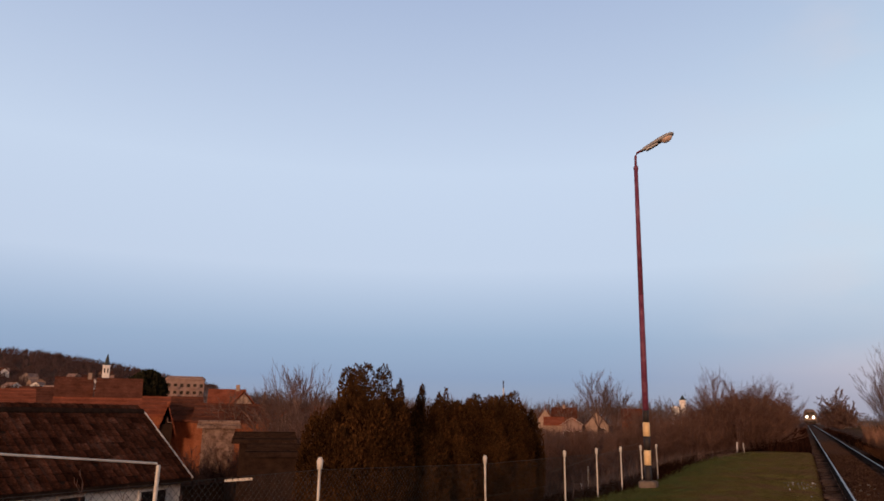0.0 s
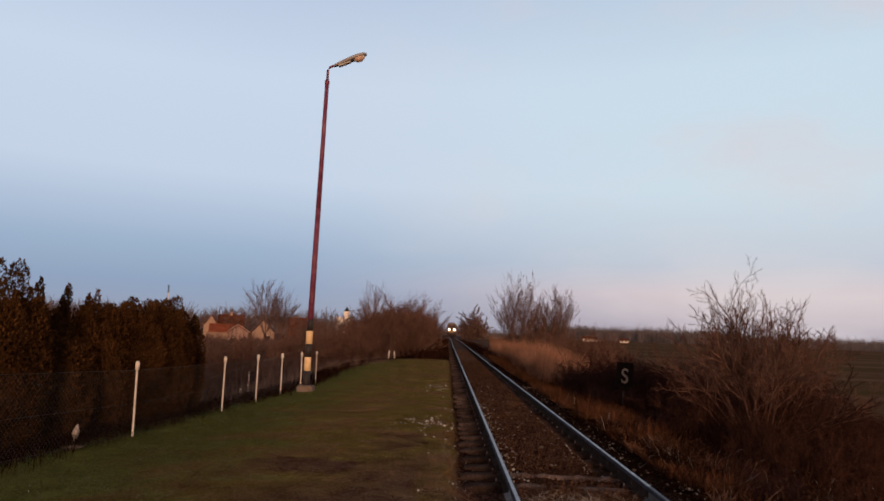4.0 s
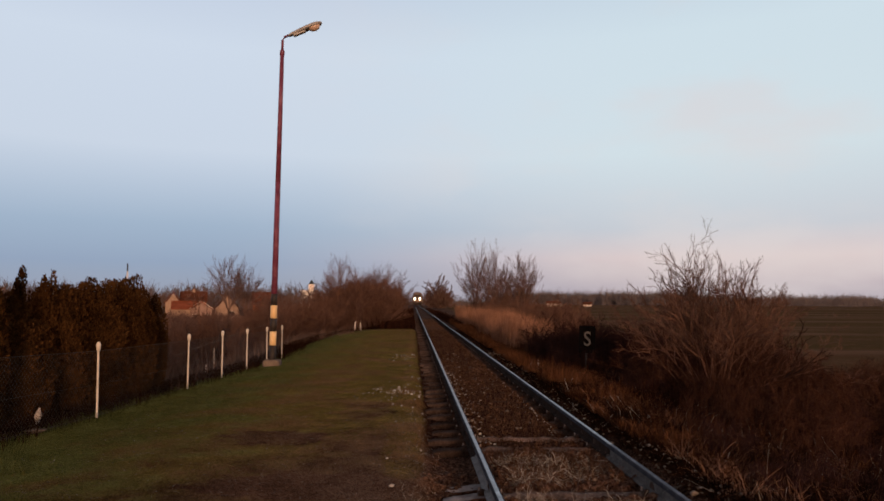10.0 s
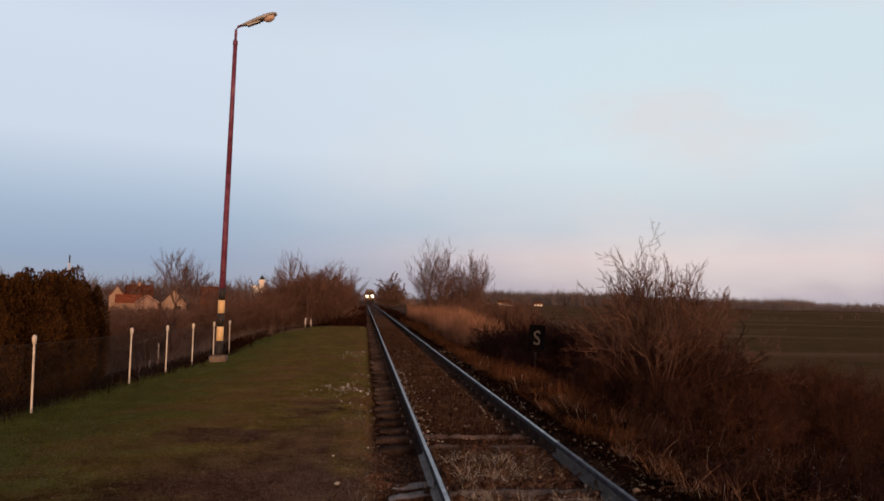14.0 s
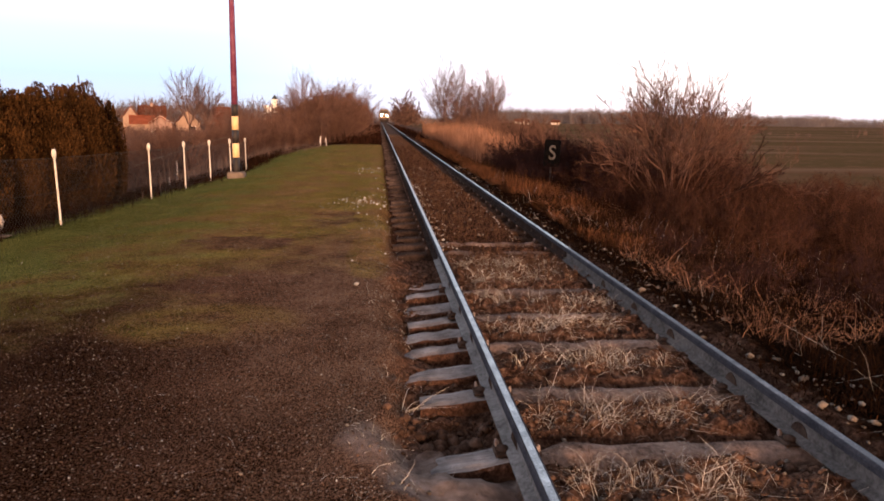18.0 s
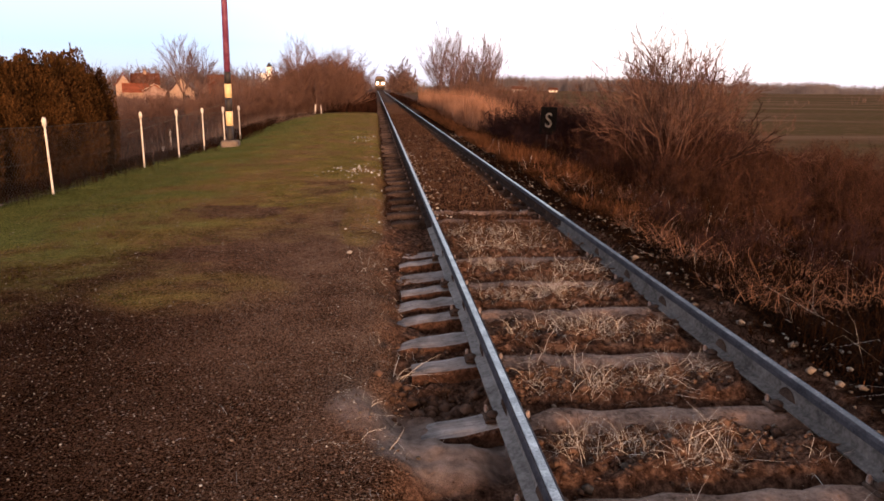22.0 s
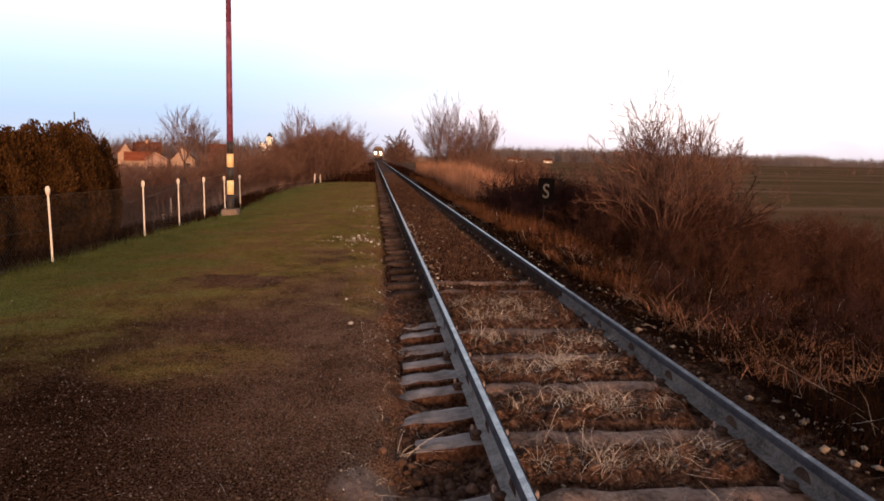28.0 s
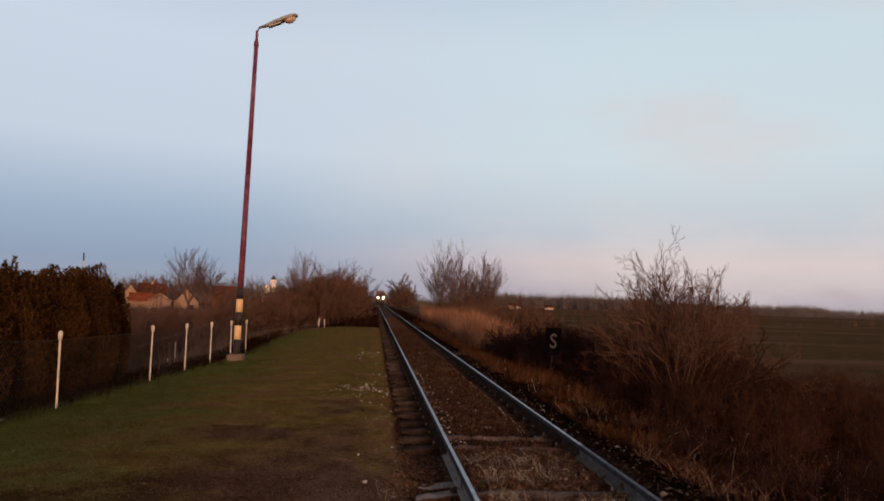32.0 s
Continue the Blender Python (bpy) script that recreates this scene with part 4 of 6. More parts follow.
stones("earth_clods", M["clod"], "crumbling earth lumps in the track bays", 700, spot_bay_lumps, (.016, .036), 43, .45)


def spot_ballast(r, n):
    y = 2 + (r.random(n) ** 1.4) * 22
    x = np.where(r.random(n) < .6, r.normal(2.62, .20, n), r.uniform(.8, 2.1, n))
    return x, y


def spot_inner(r, n):
    side = r.random(n) < .6
    return np.where(side, r.normal(.92, .10, n), r.normal(1.95, .10, n)), 8.6 + (r.random(n) ** 1.3) * 9


stones("ballast", M["white_stone"], "pale pebbles along the inside of the rails", 210, spot_inner, (.010, .026), 46)
stones("ballast", M["stone"], "grey ballast stones beside the far rail", 1100, spot_ballast, (.012, .038), 34)


# ---- bare shrubs and trees ----
class Twigs:
    """Grows branches as three-sided tapering tubes."""

    def __init__(self, seed, thin=.0016):
        self.r = random.Random(seed)
        self.thin = thin
        self.bare = .25
        self.v, self.t = [], []

    def limb(self, pts, r0, r1):
        o = len(self.v)
        n = len(pts)
        d = (pts[-1] - pts[0]).normalized()
        a = d.orthogonal().normalized()
        b = d.cross(a)
        for i, p in enumerate(pts):
            q = r0 + (r1 - r0) * i / (n - 1)
            for k in range(3):
                self.v.append(p + a * (q * math.cos(2.094 * k)) + b * (q * math.sin(2.094 * k)))
        for i in range(n - 1):
            for k in range(3):
                c, e = o + i * 3 + k, o + i * 3 + (k + 1) % 3
                self.t += [(c, e, e + 3), (c, e + 3, c + 3)]

    def grow(self, p, d, length, rad, depth, spread=.7, up=.25, kids=6, jitter=.16, seg=4, shrink=.5):
        r = self.r
        pts = [p]
        q = d.normalized()
        for i in range(seg):
            q = (q + Vector((r.gauss(0, jitter), r.gauss(0, jitter), r.gauss(0, jitter * .7) + up * .12))).normalized()
            pts.append(pts[-1] + q * length / seg)
        self.limb(pts, rad, rad * .35)
        if depth <= 0:
            return
        for k in range(kids):
            low = self.bare if seg >= 6 else .25
            f = low + (1 - low) * (k + r.random()) / kids
            s = min(int(f * seg), seg - 1)
            at = pts[s].lerp(pts[s + 1], f * seg - s if f * seg - s <= 1 else 1)
            way = (pts[s + 1] - pts[s]).normalized()
            side = Vector((r.gauss(0, 1), r.gauss(0, 1), r.gauss(0, .6)))
            side = (side - way * side.dot(way)).normalized()
            nd = (way + side * spread * r.uniform(.6, 1.3) + Vector((0, 0, up))).normalized()
            self.grow(at, nd, length * shrink * r.uniform(.6, 1.2) * (1.15 - .4 * f), max(rad * .5, self.thin), depth - 1, spread, up, max(3, kids - 1), jitter * 1.15, max(2, seg - 1), shrink)

    def mesh(self, name, material, height=None, wide=None):
        v = np.array([tuple(p) for p in self.v])
        if height:
            v[:, 2] *= height / np.percentile(v[:, 2], 99.7)
        if wide:
            v[:, :2] *= wide / np.percentile(np.hypot(v[:, 0], v[:, 1]), 97)
        return tri_mesh(name, v, np.array(self.t), material)


def shrub_mesh(name, seed, height, stems, lean, material, depth=3, kids=5, rad=.03, up=.2, spread=.7, jitter=.17, foot=.25, shrink=.5, thin=.003, wide=None):
    w = Twigs(seed, thin)
    for s in range(stems):
        a = 2 * math.pi * (s + w.r.random()) / stems
        l = lean * w.r.uniform(.3, 1.2)
        d = Vector((math.cos(a) * l, math.sin(a) * l, 1))
        w.grow(Vector((math.cos(a) * foot * w.r.random(), math.sin(a) * foot * w.r.random(), -.05)), d, height * w.r.uniform(.6, .95), rad * w.r.uniform(.6, 1.1), depth, spread, up, kids, jitter, 5, shrink)
    return w.mesh(name, material, height, wide)


def tree_mesh_pair(seed, height, material, trunk_h=.3, rad=.14, depth=3, kids=6, limbs=7, lean=.6, spread=.65, shrink=.5, fine=.014):
    """Trunk and crown of a bare tree."""
    w = Twigs(seed, fine)
    b = Build()
    th = height * trunk_h
    pts = [Vector((0, 0, -.3)), Vector((w.r.uniform(-.05, .05), w.r.uniform(-.05, .05), th * .5)), Vector((w.r.uniform(-.15, .15), w.r.uniform(-.15, .15), th * 1.25))]
    b.tube(pts, [rad * 1.25, rad, rad * .6], 7)
    for s in range(limbs):
        a = 2 * math.pi * (s + w.r.random() * .8) / limbs
        l = lean * w.r.uniform(.25, 1.2)
        at = pts[1].lerp(pts[2], w.r.uniform(.2, 1.0))
        w.grow(at, Vector((math.cos(a) * l, math.sin(a) * l, 1)), (height - th) * w.r.uniform(.6, .95), rad * .5, depth, spread, .22, kids, .13, 5, shrink)
    return b.mesh("trunk", M["trunk"], True), w.mesh("crown", material, height)


def put_shrub(name, me, x, y, s, turn, label, category, group="", dz=0.0, stem_me=None, sz=None):
    t = thing(name, label, category, Matrix.LocRotScale((x, y, float(land(x, y)) + dz), Euler((0, 0, turn)), (s, s, s if sz is None else sz)), group)
    if stem_me is not None:
        part("trunk", stem_me, None, t)
        part("crown", me, None, t)
    else:
        part("stem", me, None, t)
    return t


rv = random.Random(77)
# big bare bush beside the track
big = thing("bush", "large bare thorny bush with red-brown twigs", "bush", pose(5.85, 13.6, float(land(5.85, 13.6))))


def dome_twigs(seed, n, height, half, lean, rad, depth, kids, thin, shrink=.42, spread=.62, jitter=.14, up=.06, foot=.3, material="twig", bare=.25):
    """Stems that fan out of one foot and end on a rounded crown of the given height and half width."""
    w = Twigs(seed, thin)
    w.bare = bare
    for i in range(n):
        a = 2 * math.pi * (i * .618 + w.r.random() * .3)
        l = lean * math.sqrt((i + .5) / n) * w.r.uniform(.75, 1.15)
        d = Vector((math.cos(a) * l, math.sin(a) * l, 1)).normalized()
        reach = 1 / math.sqrt((d.z / height) ** 2 + (math.hypot(d.x, d.y) / half) ** 2)
        w.grow(Vector((math.cos(a) * foot * w.r.random(), math.sin(a) * foot * w.r.random(), -.05)), d, reach * w.r.uniform(.78, .98), rad * w.r.uniform(.6, 1.15), depth, spread, up, kids, jitter, 6, shrink)
    v = np.array([tuple(p) for p in w.v])
    v[:, 2] *= height / np.percentile(v[:, 2], 99.3)
    v[:, :2] *= half / np.percentile(np.hypot(v[:, 0], v[:, 1]), 97)
    return tri_mesh("main_branch", v, np.array(w.t), M[material])


part("main_branch", dome_twigs(5, 14, 3.0, 2.0, .60, .024, 3, 8, .0040, .40, .72, .15, .17, bare=.46), None, big)
part("main_branch", dome_twigs(15, 13, 3.3, 1.6, .42, .022, 3, 8, .0040, .40, .72, .15, .15, bare=.44), None, big)
part("fine_twig", dome_twigs(16, 20, 2.8, 2.05, .66, .011, 3, 8, .0034, .40, .8, .22, .16, bare=.45), None, big, "dense fine twigs of the crown")
part("fine_twig", dome_twigs(18, 24, 1.6, 1.9, .95, .006, 3, 7, .0030, .48, .8, .24, .08, .8, "scrub_twig"), None, big, "low tangle of dark twigs")
lw = Twigs(7, .005)
for a_, l_, z_ in ((.15, 2.1, .66), (-.25, 2.0, .45), (.6, 2.2, .8), (2.4, 1.5, 1.3), (1.2, 2.0, 1.1), (-1.0, 2.0, .7)):
    lw.grow(Vector((.1 * math.cos(a_), .1 * math.sin(a_), -.05)), Vector((math.cos(a_), math.sin(a_), z_)), l_, .036, 3, .62, .05, 6, .10, 6, .40)
part("limb", lw.mesh("limb", M["bush_limb"]), None, big, "dark arching limbs")
sw = Twigs(9, .0042)
for i_ in range(15):
    a_ = i_ * 2.4
    sw.grow(Vector((.7 * math.cos(a_) * sw.r.random(), .5 * math.sin(a_), 1.7)), Vector((math.cos(a_) * .28, math.sin(a_) * .28, 1)), sw.r.uniform(.9, 1.45), .009, 1, .6, .1, 6, .10, 6, .22)
part("shoot", sw.mesh("shoot", M["twig"]), None, big, "long upright shoots above the crown")
part("dead_stem", shrub_mesh("dead_stem", 8, 1.1, 16, 1.6, M["scrub_twig"], 3, 6, .012, .05, .9, .24, .6, .5, .004, 1.8), None, big)
low_a = shrub_mesh("cane", 21, 1.3, 20, 1.2, M["dark_twig"], 3, 6, .012, .10, .8, .24, .5, .5, .004, 1.1)
low_b = shrub_mesh("cane", 22, 1.0, 20, 1.4, M["dark_twig"], 3, 6, .010, .05, .9, .26, .6, .5, .004, 1.1)
low_c = shrub_mesh("cane", 23, 1.0, 16, 1.3, M["scrub_twig"], 3, 6, .010, .08, .9, .24, .5, .5, .003, .95)
# Dark brambles added to deepen the core of the large bush.
for x, y, s in ((5.7, 14.3, .95), (6.5, 14.5, 1.0), (7.3, 14.2, .9), (5.0, 14.8, .85), (6.2, 15.2, 1.1), (7.9, 14.8, .8)):
    put_shrub("bramble", low_a, x, y, s, x * 2, "dark leafless bramble inside the large bush", "bramble", "bramble thicket")
# dark bramble thicket behind the signal board
for i in range(60):
    x, y = rv.uniform(4.4, 10.5), rv.uniform(19.3, 26)
    put_shrub("bramble", rv.choice((low_a, low_b)), x, y, rv.uniform(.95, 1.35) + .06 * (x - 4.4), rv.uniform(0, 6.3), "dark leafless bramble thicket beside the track", "bramble", "bramble thicket")
for i in range(34):
    x, y = rv.uniform(4.2, 11), rv.uniform(8, 19)
    put_shrub("bramble", rv.choice((low_b, low_c, low_c)), x, y, rv.uniform(.5, .9), rv.uniform(0, 6.3), "low reddish bare scrub on the slope", "bramble", "low scrub")
for i in range(16):
    x, y = rv.uniform(3.5, 9), rv.uniform(4.0, 9)
    put_shrub("bramble", rv.choice((low_b, low_c)), x, y, rv.uniform(.3, .55), rv.uniform(0, 6.3), "low reddish bare scrub on the slope", "bramble", "low scrub")
# pair of bare trees further along, and reddish scrub about them
up_a = dome_twigs(31, 20, 6.4, 2.2, .46, .034, 3, 8, .0072, .46, .40, .05, .04, .4, "grey_twig", .3)
up_b = dome_twigs(32, 22, 6.3, 2.6, .50, .034, 3, 8, .0072, .46, .40, .05, .04, .4, "grey_twig", .3)
for x, y, s, me in ((5.7, 58, 1.0, up_a), (9.2, 60, .98, up_b), (8.3, 66, .92, up_a)):
    put_shrub("bare_tree", me, x, y, s, rv.uniform(0, 6.3), "multi-stemmed bare tree with upright grey-brown twigs", "tree", "bare trees along the track", sz=s * 1.08)
mid_a = dome_twigs(41, 18, 2.7, 1.9, 1.0, .016, 3, 7, .0060, .56, .5, .10, .05, .6)
mid_b = dome_twigs(42, 18, 3.1, 1.9, .85, .018, 3, 7, .0060, .56, .5, .10, .05, .6)
for i in range(34):
    x, y = rv.uniform(5.5, 13), rv.uniform(46, 78)
    put_shrub("shrub", rv.choice((mid_a, mid_b)), x, y, rv.uniform(.65, 1.1), rv.uniform(0, 6.3), "bare red-brown shrub on the track bank", "shrub", "bank shrubs")
scrub_a = dome_twigs(43, 16, 1.35, 1.1, 1.0, .007, 3, 6, .0034, .54, .6, .16, .05, .4, "scrub_twig")
for i in range(38):
    az_, d_ = rv.uniform(23, 38), rv.uniform(11, 23)
    x, y = d_ * math.sin(radians(az_)), d_ * math.cos(radians(az_))
    put_shrub("shrub", scrub_a, x, y, rv.uniform(.6, 1.0) * (.7 + .02 * d_), rv.uniform(0, 6.3), "low bare red-brown scrub on the bank", "shrub", "bank shrubs")
# shrubs on the platform side, where the turf ends
for i in range(66):
    y = rv.uniform(44, 74)
    x = -2.0 - abs(rv.gauss(0, 2.6)) - .01 * y
    put_shrub("shrub", rv.choice((mid_a, mid_b)), x, y, rv.uniform(1.1, 1.5), rv.uniform(0, 6.3), "dense bare red-brown shrub past the end of the turf", "shrub", "shrubs past the turf")
for i in range(16):
    y = rv.uniform(24, 44)
    x = -6.5 - rv.uniform(0, 4) + 2.0 * float(sm(24, 42, y))
    put_shrub("shrub", rv.choice((mid_a, mid_b, low_a)), x, y, rv.uniform(.6, .95), rv.uniform(0, 6.3), "bare shrub on the bank below the fence", "shrub", "bank shrubs")
for i in range(22):
    az_, d_ = rv.uniform(-41, -30), rv.uniform(16, 40)
    d_ = max(d_, 30) if az_ < -37 else d_
    x, y = d_ * math.sin(radians(az_)), d_ * math.cos(radians(az_))
    put_shrub("shrub", rv.choice((mid_a, mid_b)), x, y, rv.uniform(1.0, 1.6), rv.uniform(0, 6.3), "bare red-brown shrub in the garden below", "shrub", "garden shrubs")
for i in range(9):
    az_, d_ = rv.uniform(-46.0, -40.5), rv.uniform(28, 34)
    x, y = d_ * math.sin(radians(az_)), d_ * math.cos(radians(az_))
    put_shrub("shrub", rv.choice((mid_a, mid_b)), x, y, rv.uniform(.7, 1.2), rv.uniform(0, 6.3), "bare red-brown shrub in front of the sheds", "shrub", "garden shrubs")
thin = shrub_mesh("stem", 46, 3.0, 3, .22, M["grey_twig"], 3, 5, .028, .35, .5, .12, .15, .5, .005)
for az_, d_, s_ in ((-51.0, 12.5, .8), (-49.4, 13.5, .72), (-47.6, 15.0, .8)):
    put_shrub("sapling", thin, d_ * math.sin(radians(az_)), d_ * math.cos(radians(az_)), s_, az_, "slim bare sapling in front of the white house", "tree", "saplings by the house")
# lime-washed sapling
sap = thing("sapling", "young bare tree with lime-washed white trunk", "tree", pose(-3.28, 40.3, float(land(-3.28, 40.3))))
part("trunk", Build().tube([(0, 0, -.1), (.02, 0, .3), (.03, .02, .52)], [.040, .036, .032], 8), M["white_bark"], sap, "white lime-washed lower trunk", True)
part("trunk", Build().tube([(.34, .1, -.1), (.32, .1, .3), (.29, .1, .52)], [.034, .031, .028], 8), M["white_bark"], sap, "white lime-washed lower trunk", True)
part("crown", shrub_mesh("crown", 45, 1.7, 5, .30, M["twig"], 3, 5, .028, .2, .5, .12, .2, .5, .004), None, sap, at=pose(.15, 0, .45))
# bare trees in the village and along the far track
def fan_trunk(height, trunk_h):
    r = height * .018
    return Build().tube([(0, 0, -.3), (.03, 0, trunk_h * .5), (0, .04, trunk_h * 1.15)], [r * 1.3, r, r * .7], 8).mesh("trunk", M["trunk"], True)


def fan_tree(seed, height, half, trunk_h, material, thin, kids=9, stems=13, lean=.75):
    """Bare tree with a short trunk and a rounded fan of fine upright branches."""
    me = dome_twigs(seed, stems, height - trunk_h, half, lean, height * .0085, 3, kids, thin, .58, .42, .06, .04, .1, material)
    me.transform(Matrix.Translation((0, 0, trunk_h)))
    return fan_trunk(height, trunk_h), me


tk_a, cr_a = fan_tree(51, 9.2, 2.8, 2.2, "grey_twig", .014, 6)
tk_b, cr_b = tree_mesh_pair(52, 8, M["far_twig"], .2, .15, 3, 6, 9, .95, .7)
tk_c, cr_c = tree_mesh_pair(53, 7, M["far_twig"], .15, .14, 3, 6, 10, 1.1, .8)

tk_d = fan_trunk(7.2, .7)
cr_d = dome_twigs(55, 110, 7.2, 4.2, 1.7, .07, 3, 7, .065, .30, .9, .18, .0, .4, "far_twig")


def polar(az, d):
    return d * math.sin(radians(az)), d * math.cos(radians(az))


def put_tree(az, d, top_el, which, label, group="", eye=1.53):
    x, y = polar(az, d)
    base = float(land(x, y))
    h = eye + d * math.tan(radians(top_el)) - base
    tk, cr, full = {"a": (tk_a, cr_a, 9.2), "b": (tk_b, cr_b, 8.2), "c": (tk_c, cr_c, 7.2), "d": (tk_d, cr_d, 7.2)}[which]
    s = h / full
    return put_shrub("bare_tree", cr, x, y, s, rv.uniform(0, 6.3), label, "tree", group, 0, tk)


put_shrub("bare_tree", cr_a, *polar(-6.1, 70), .52, 1.0, "tall bare tree rising behind the shrubs", "tree", "", 0, tk_a, .86)
put_tree(-14.4, 120, 3.4, "a", "broad bare tree beside the village houses", "village trees")
put_tree(-13.2, 125, 2.7, "a", "broad bare tree beside the village houses", "village trees")
put_tree(2.15, 260, 1.75, "d", "round bare tree beside the far track")
put_tree(-38.7, 45, 3.5, "a", "bare trees behind the sheds", "village trees")
put_tree(-37.2, 48, 3.3, "a", "bare trees behind the sheds", "village trees")
put_tree(-40.2, 50, 2.9, "b", "bare trees behind the sheds", "village trees")
for i in range(60):
    az = rv.uniform(-47, -6)
    d = rv.uniform(150, 330)
    put_tree(az, d, rv.uniform(.7, 1.7) - .012 * (az + 30), rv.choice("bc"), "brown leafless tree in the village", "village trees")
for i in range(36):
    az, d, top_el = rv.uniform(-20, -7), rv.uniform(55, 130), rv.uniform(-.9, .4)
    if -19 < az < -13:
        top_el, d = rv.uniform(-1.0, -.72), rv.uniform(85, 128)
    put_tree(az, d, top_el, rv.choice("bc"), "brown leafless garden tree below the line", "garden trees")
for i in range(16):
    put_tree(rv.uniform(-19.5, -13), rv.uniform(90, 130), rv.uniform(-.95, -.62), rv.choice("bc"), "brown leafless garden tree below the line", "garden trees")
for i in range(30):
    put_tree(rv.uniform(-38, -22), rv.uniform(40, 120), rv.uniform(-.4, 1.4), rv.choice("bc"), "brown leafless garden tree below the line", "garden trees")


# far tree lines as one mesh each
def far_wood(name, az0, az1, d0, d1, top, n, seed, label, material, stem=.022):
    r = random.Random(seed)
    w = Twigs(seed)
    for i in range(n):
        az, d = az0 + (az1 - az0) * (i + r.random()) / n, r.uniform(d0, d1)
        x, y = polar(az, d)
        z = float(land(x, y))
        h = r.uniform(*top)
        for s in range(5):
            a = r.uniform(0, 6.283)
            p = Vector((x + math.cos(a) * h * .3 * r.random(), y + math.sin(a) * h * .3 * r.random(), z - .5))
            w.grow(p, Vector((r.gauss(0, .22), r.gauss(0, .22), 1)), h * r.uniform(.6, 1), h * stem, 1, .7, .25, 5, .12, 2, .45)
    return tagged(new(name, w.mesh(name, material)), label, "trees", kind="stuff")


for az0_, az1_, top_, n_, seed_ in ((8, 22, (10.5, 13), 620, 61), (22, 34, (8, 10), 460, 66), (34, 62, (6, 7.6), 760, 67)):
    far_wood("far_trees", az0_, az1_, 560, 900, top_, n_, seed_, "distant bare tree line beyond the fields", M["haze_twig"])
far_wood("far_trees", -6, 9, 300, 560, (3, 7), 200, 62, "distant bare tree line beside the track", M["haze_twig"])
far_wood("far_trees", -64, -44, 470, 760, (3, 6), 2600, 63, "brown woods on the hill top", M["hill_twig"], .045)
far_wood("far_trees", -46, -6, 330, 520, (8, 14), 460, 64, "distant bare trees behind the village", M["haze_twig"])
far_wood("far_hedge", 12, 60, 120, 420, (.8, 2.2), 70, 65, "low dark hedges between the fields", M["far_twig"])


# ---- thuja hedge plants ----
def thuja_mesh(seed, blobs, n, size=.026):
    """Dense sprays over a body made of upright lobes (x, y, z, rx, ry, rz)."""
    r = np.random.default_rng(seed)
    V, T = [], []
    vol = np.array([b[3] * b[5] for b in blobs])
    pick = r.choice(len(blobs), n, p=vol / vol.sum())
    bl = np.array(blobs)[pick]
    u = r.normal(0, 1, (n, 3))
    u /= np.linalg.norm(u, axis=1)[:, None]
    rad = r.uniform(.72, 1.06, n) ** .7
    c = bl[:, :3] + u * bl[:, 3:] * rad[:, None]
    keep = c[:, 2] > -.05
    c, u = c[keep], u[keep]
    n = len(c)
    out = u * .6 + np.array([0, 0, .8]) + r.normal(0, .35, (n, 3))
    out /= np.linalg.norm(out, axis=1)[:, None]
    side = np.cross(out, r.normal(0, 1, (n, 3)))
    side /= np.linalg.norm(side, axis=1)[:, None]
    s = (size * r.uniform(.5, 1.4, n))[:, None]
    v = np.stack([c - side * s * .18, c + side * s * .18, c + out * s * .9 + side * s * .42, c + out * s * .9 - side * s * .42, c + out * s * 1.7], 1)
    o = (np.arange(n) * 5)[:, None, None]
    t = (np.array([[0, 1, 2], [0, 2, 3], [3, 2, 4]])[None] + o).reshape(-1, 3)
    return tri_mesh("foliage", v.reshape(-1, 3), t, M["thuja"])


def thuja(x, y, height, width, seed, label, lobes=9, spikes=4):
    r = random.Random(seed)
    t = thing("thuja", label, "hedge", pose(x, y, float(land(x, y))), "hedge behind the fence")
    blobs = [(0, 0, height * .36, width * .46, width * .46, height * .5)]
    for i in range(lobes):
        a = 2 * math.pi * i / lobes + r.uniform(-.3, .3)
        d = width * r.uniform(.16, .30)
        h = height * r.uniform(.72, .95)
        blobs.append((math.cos(a) * d, math.sin(a) * d, h * .5, width * r.uniform(.17, .25), width * r.uniform(.17, .25), h * .5))
    for i in range(spikes):
        a, d = r.uniform(0, 6.28), width * r.uniform(0, .3)
        blobs.append((math.cos(a) * d, math.sin(a) * d, height * r.uniform(.84, .93), width * .08, width * .08, height * .10))
    part("trunk", Build().tube([(0, 0, -.1), (0, 0, height * .5)], [.07, .03], 6), M["trunk"], t)
    part("foliage", thuja_mesh(seed, blobs, int(44000 * height * width / 3)), None, t)
    inner = Build()
    for bx, by, bz, rx, ry, rz in blobs[:1]:
        rings = []
        for i in range(7):
            f = -1 + 2 * i / 6
            rings.append(((bx, by, max(bz + f * rz * .8, 0.0)), max(.02, rx * .84 * math.sqrt(max(0, 1 - f * f)))))
        inner.tube([p for p, q in rings if True], [q for p, q in rings], 9)
    part("inner_foliage", inner, M["thuja"], t, "shaded inner foliage")
    return t


TH = "bronze-brown thuja bush behind the fence"
for x_, y_, h_, w_, sd in ((-5.62, 14.25, 2.3, 1.3, 71), (-5.42, 14.45, 1.95, 1.0, 85), (-5.6, 13.5, 2.2, 1.6, 72), (-5.75, 12.7, 2.25, 1.6, 73), (-5.95, 12.1, 2.15, 1.3, 78), (-6.3, 13.6, 2.2, 1.6, 79)):
    thuja(x_, y_, h_, w_, sd, TH, 12, 6)
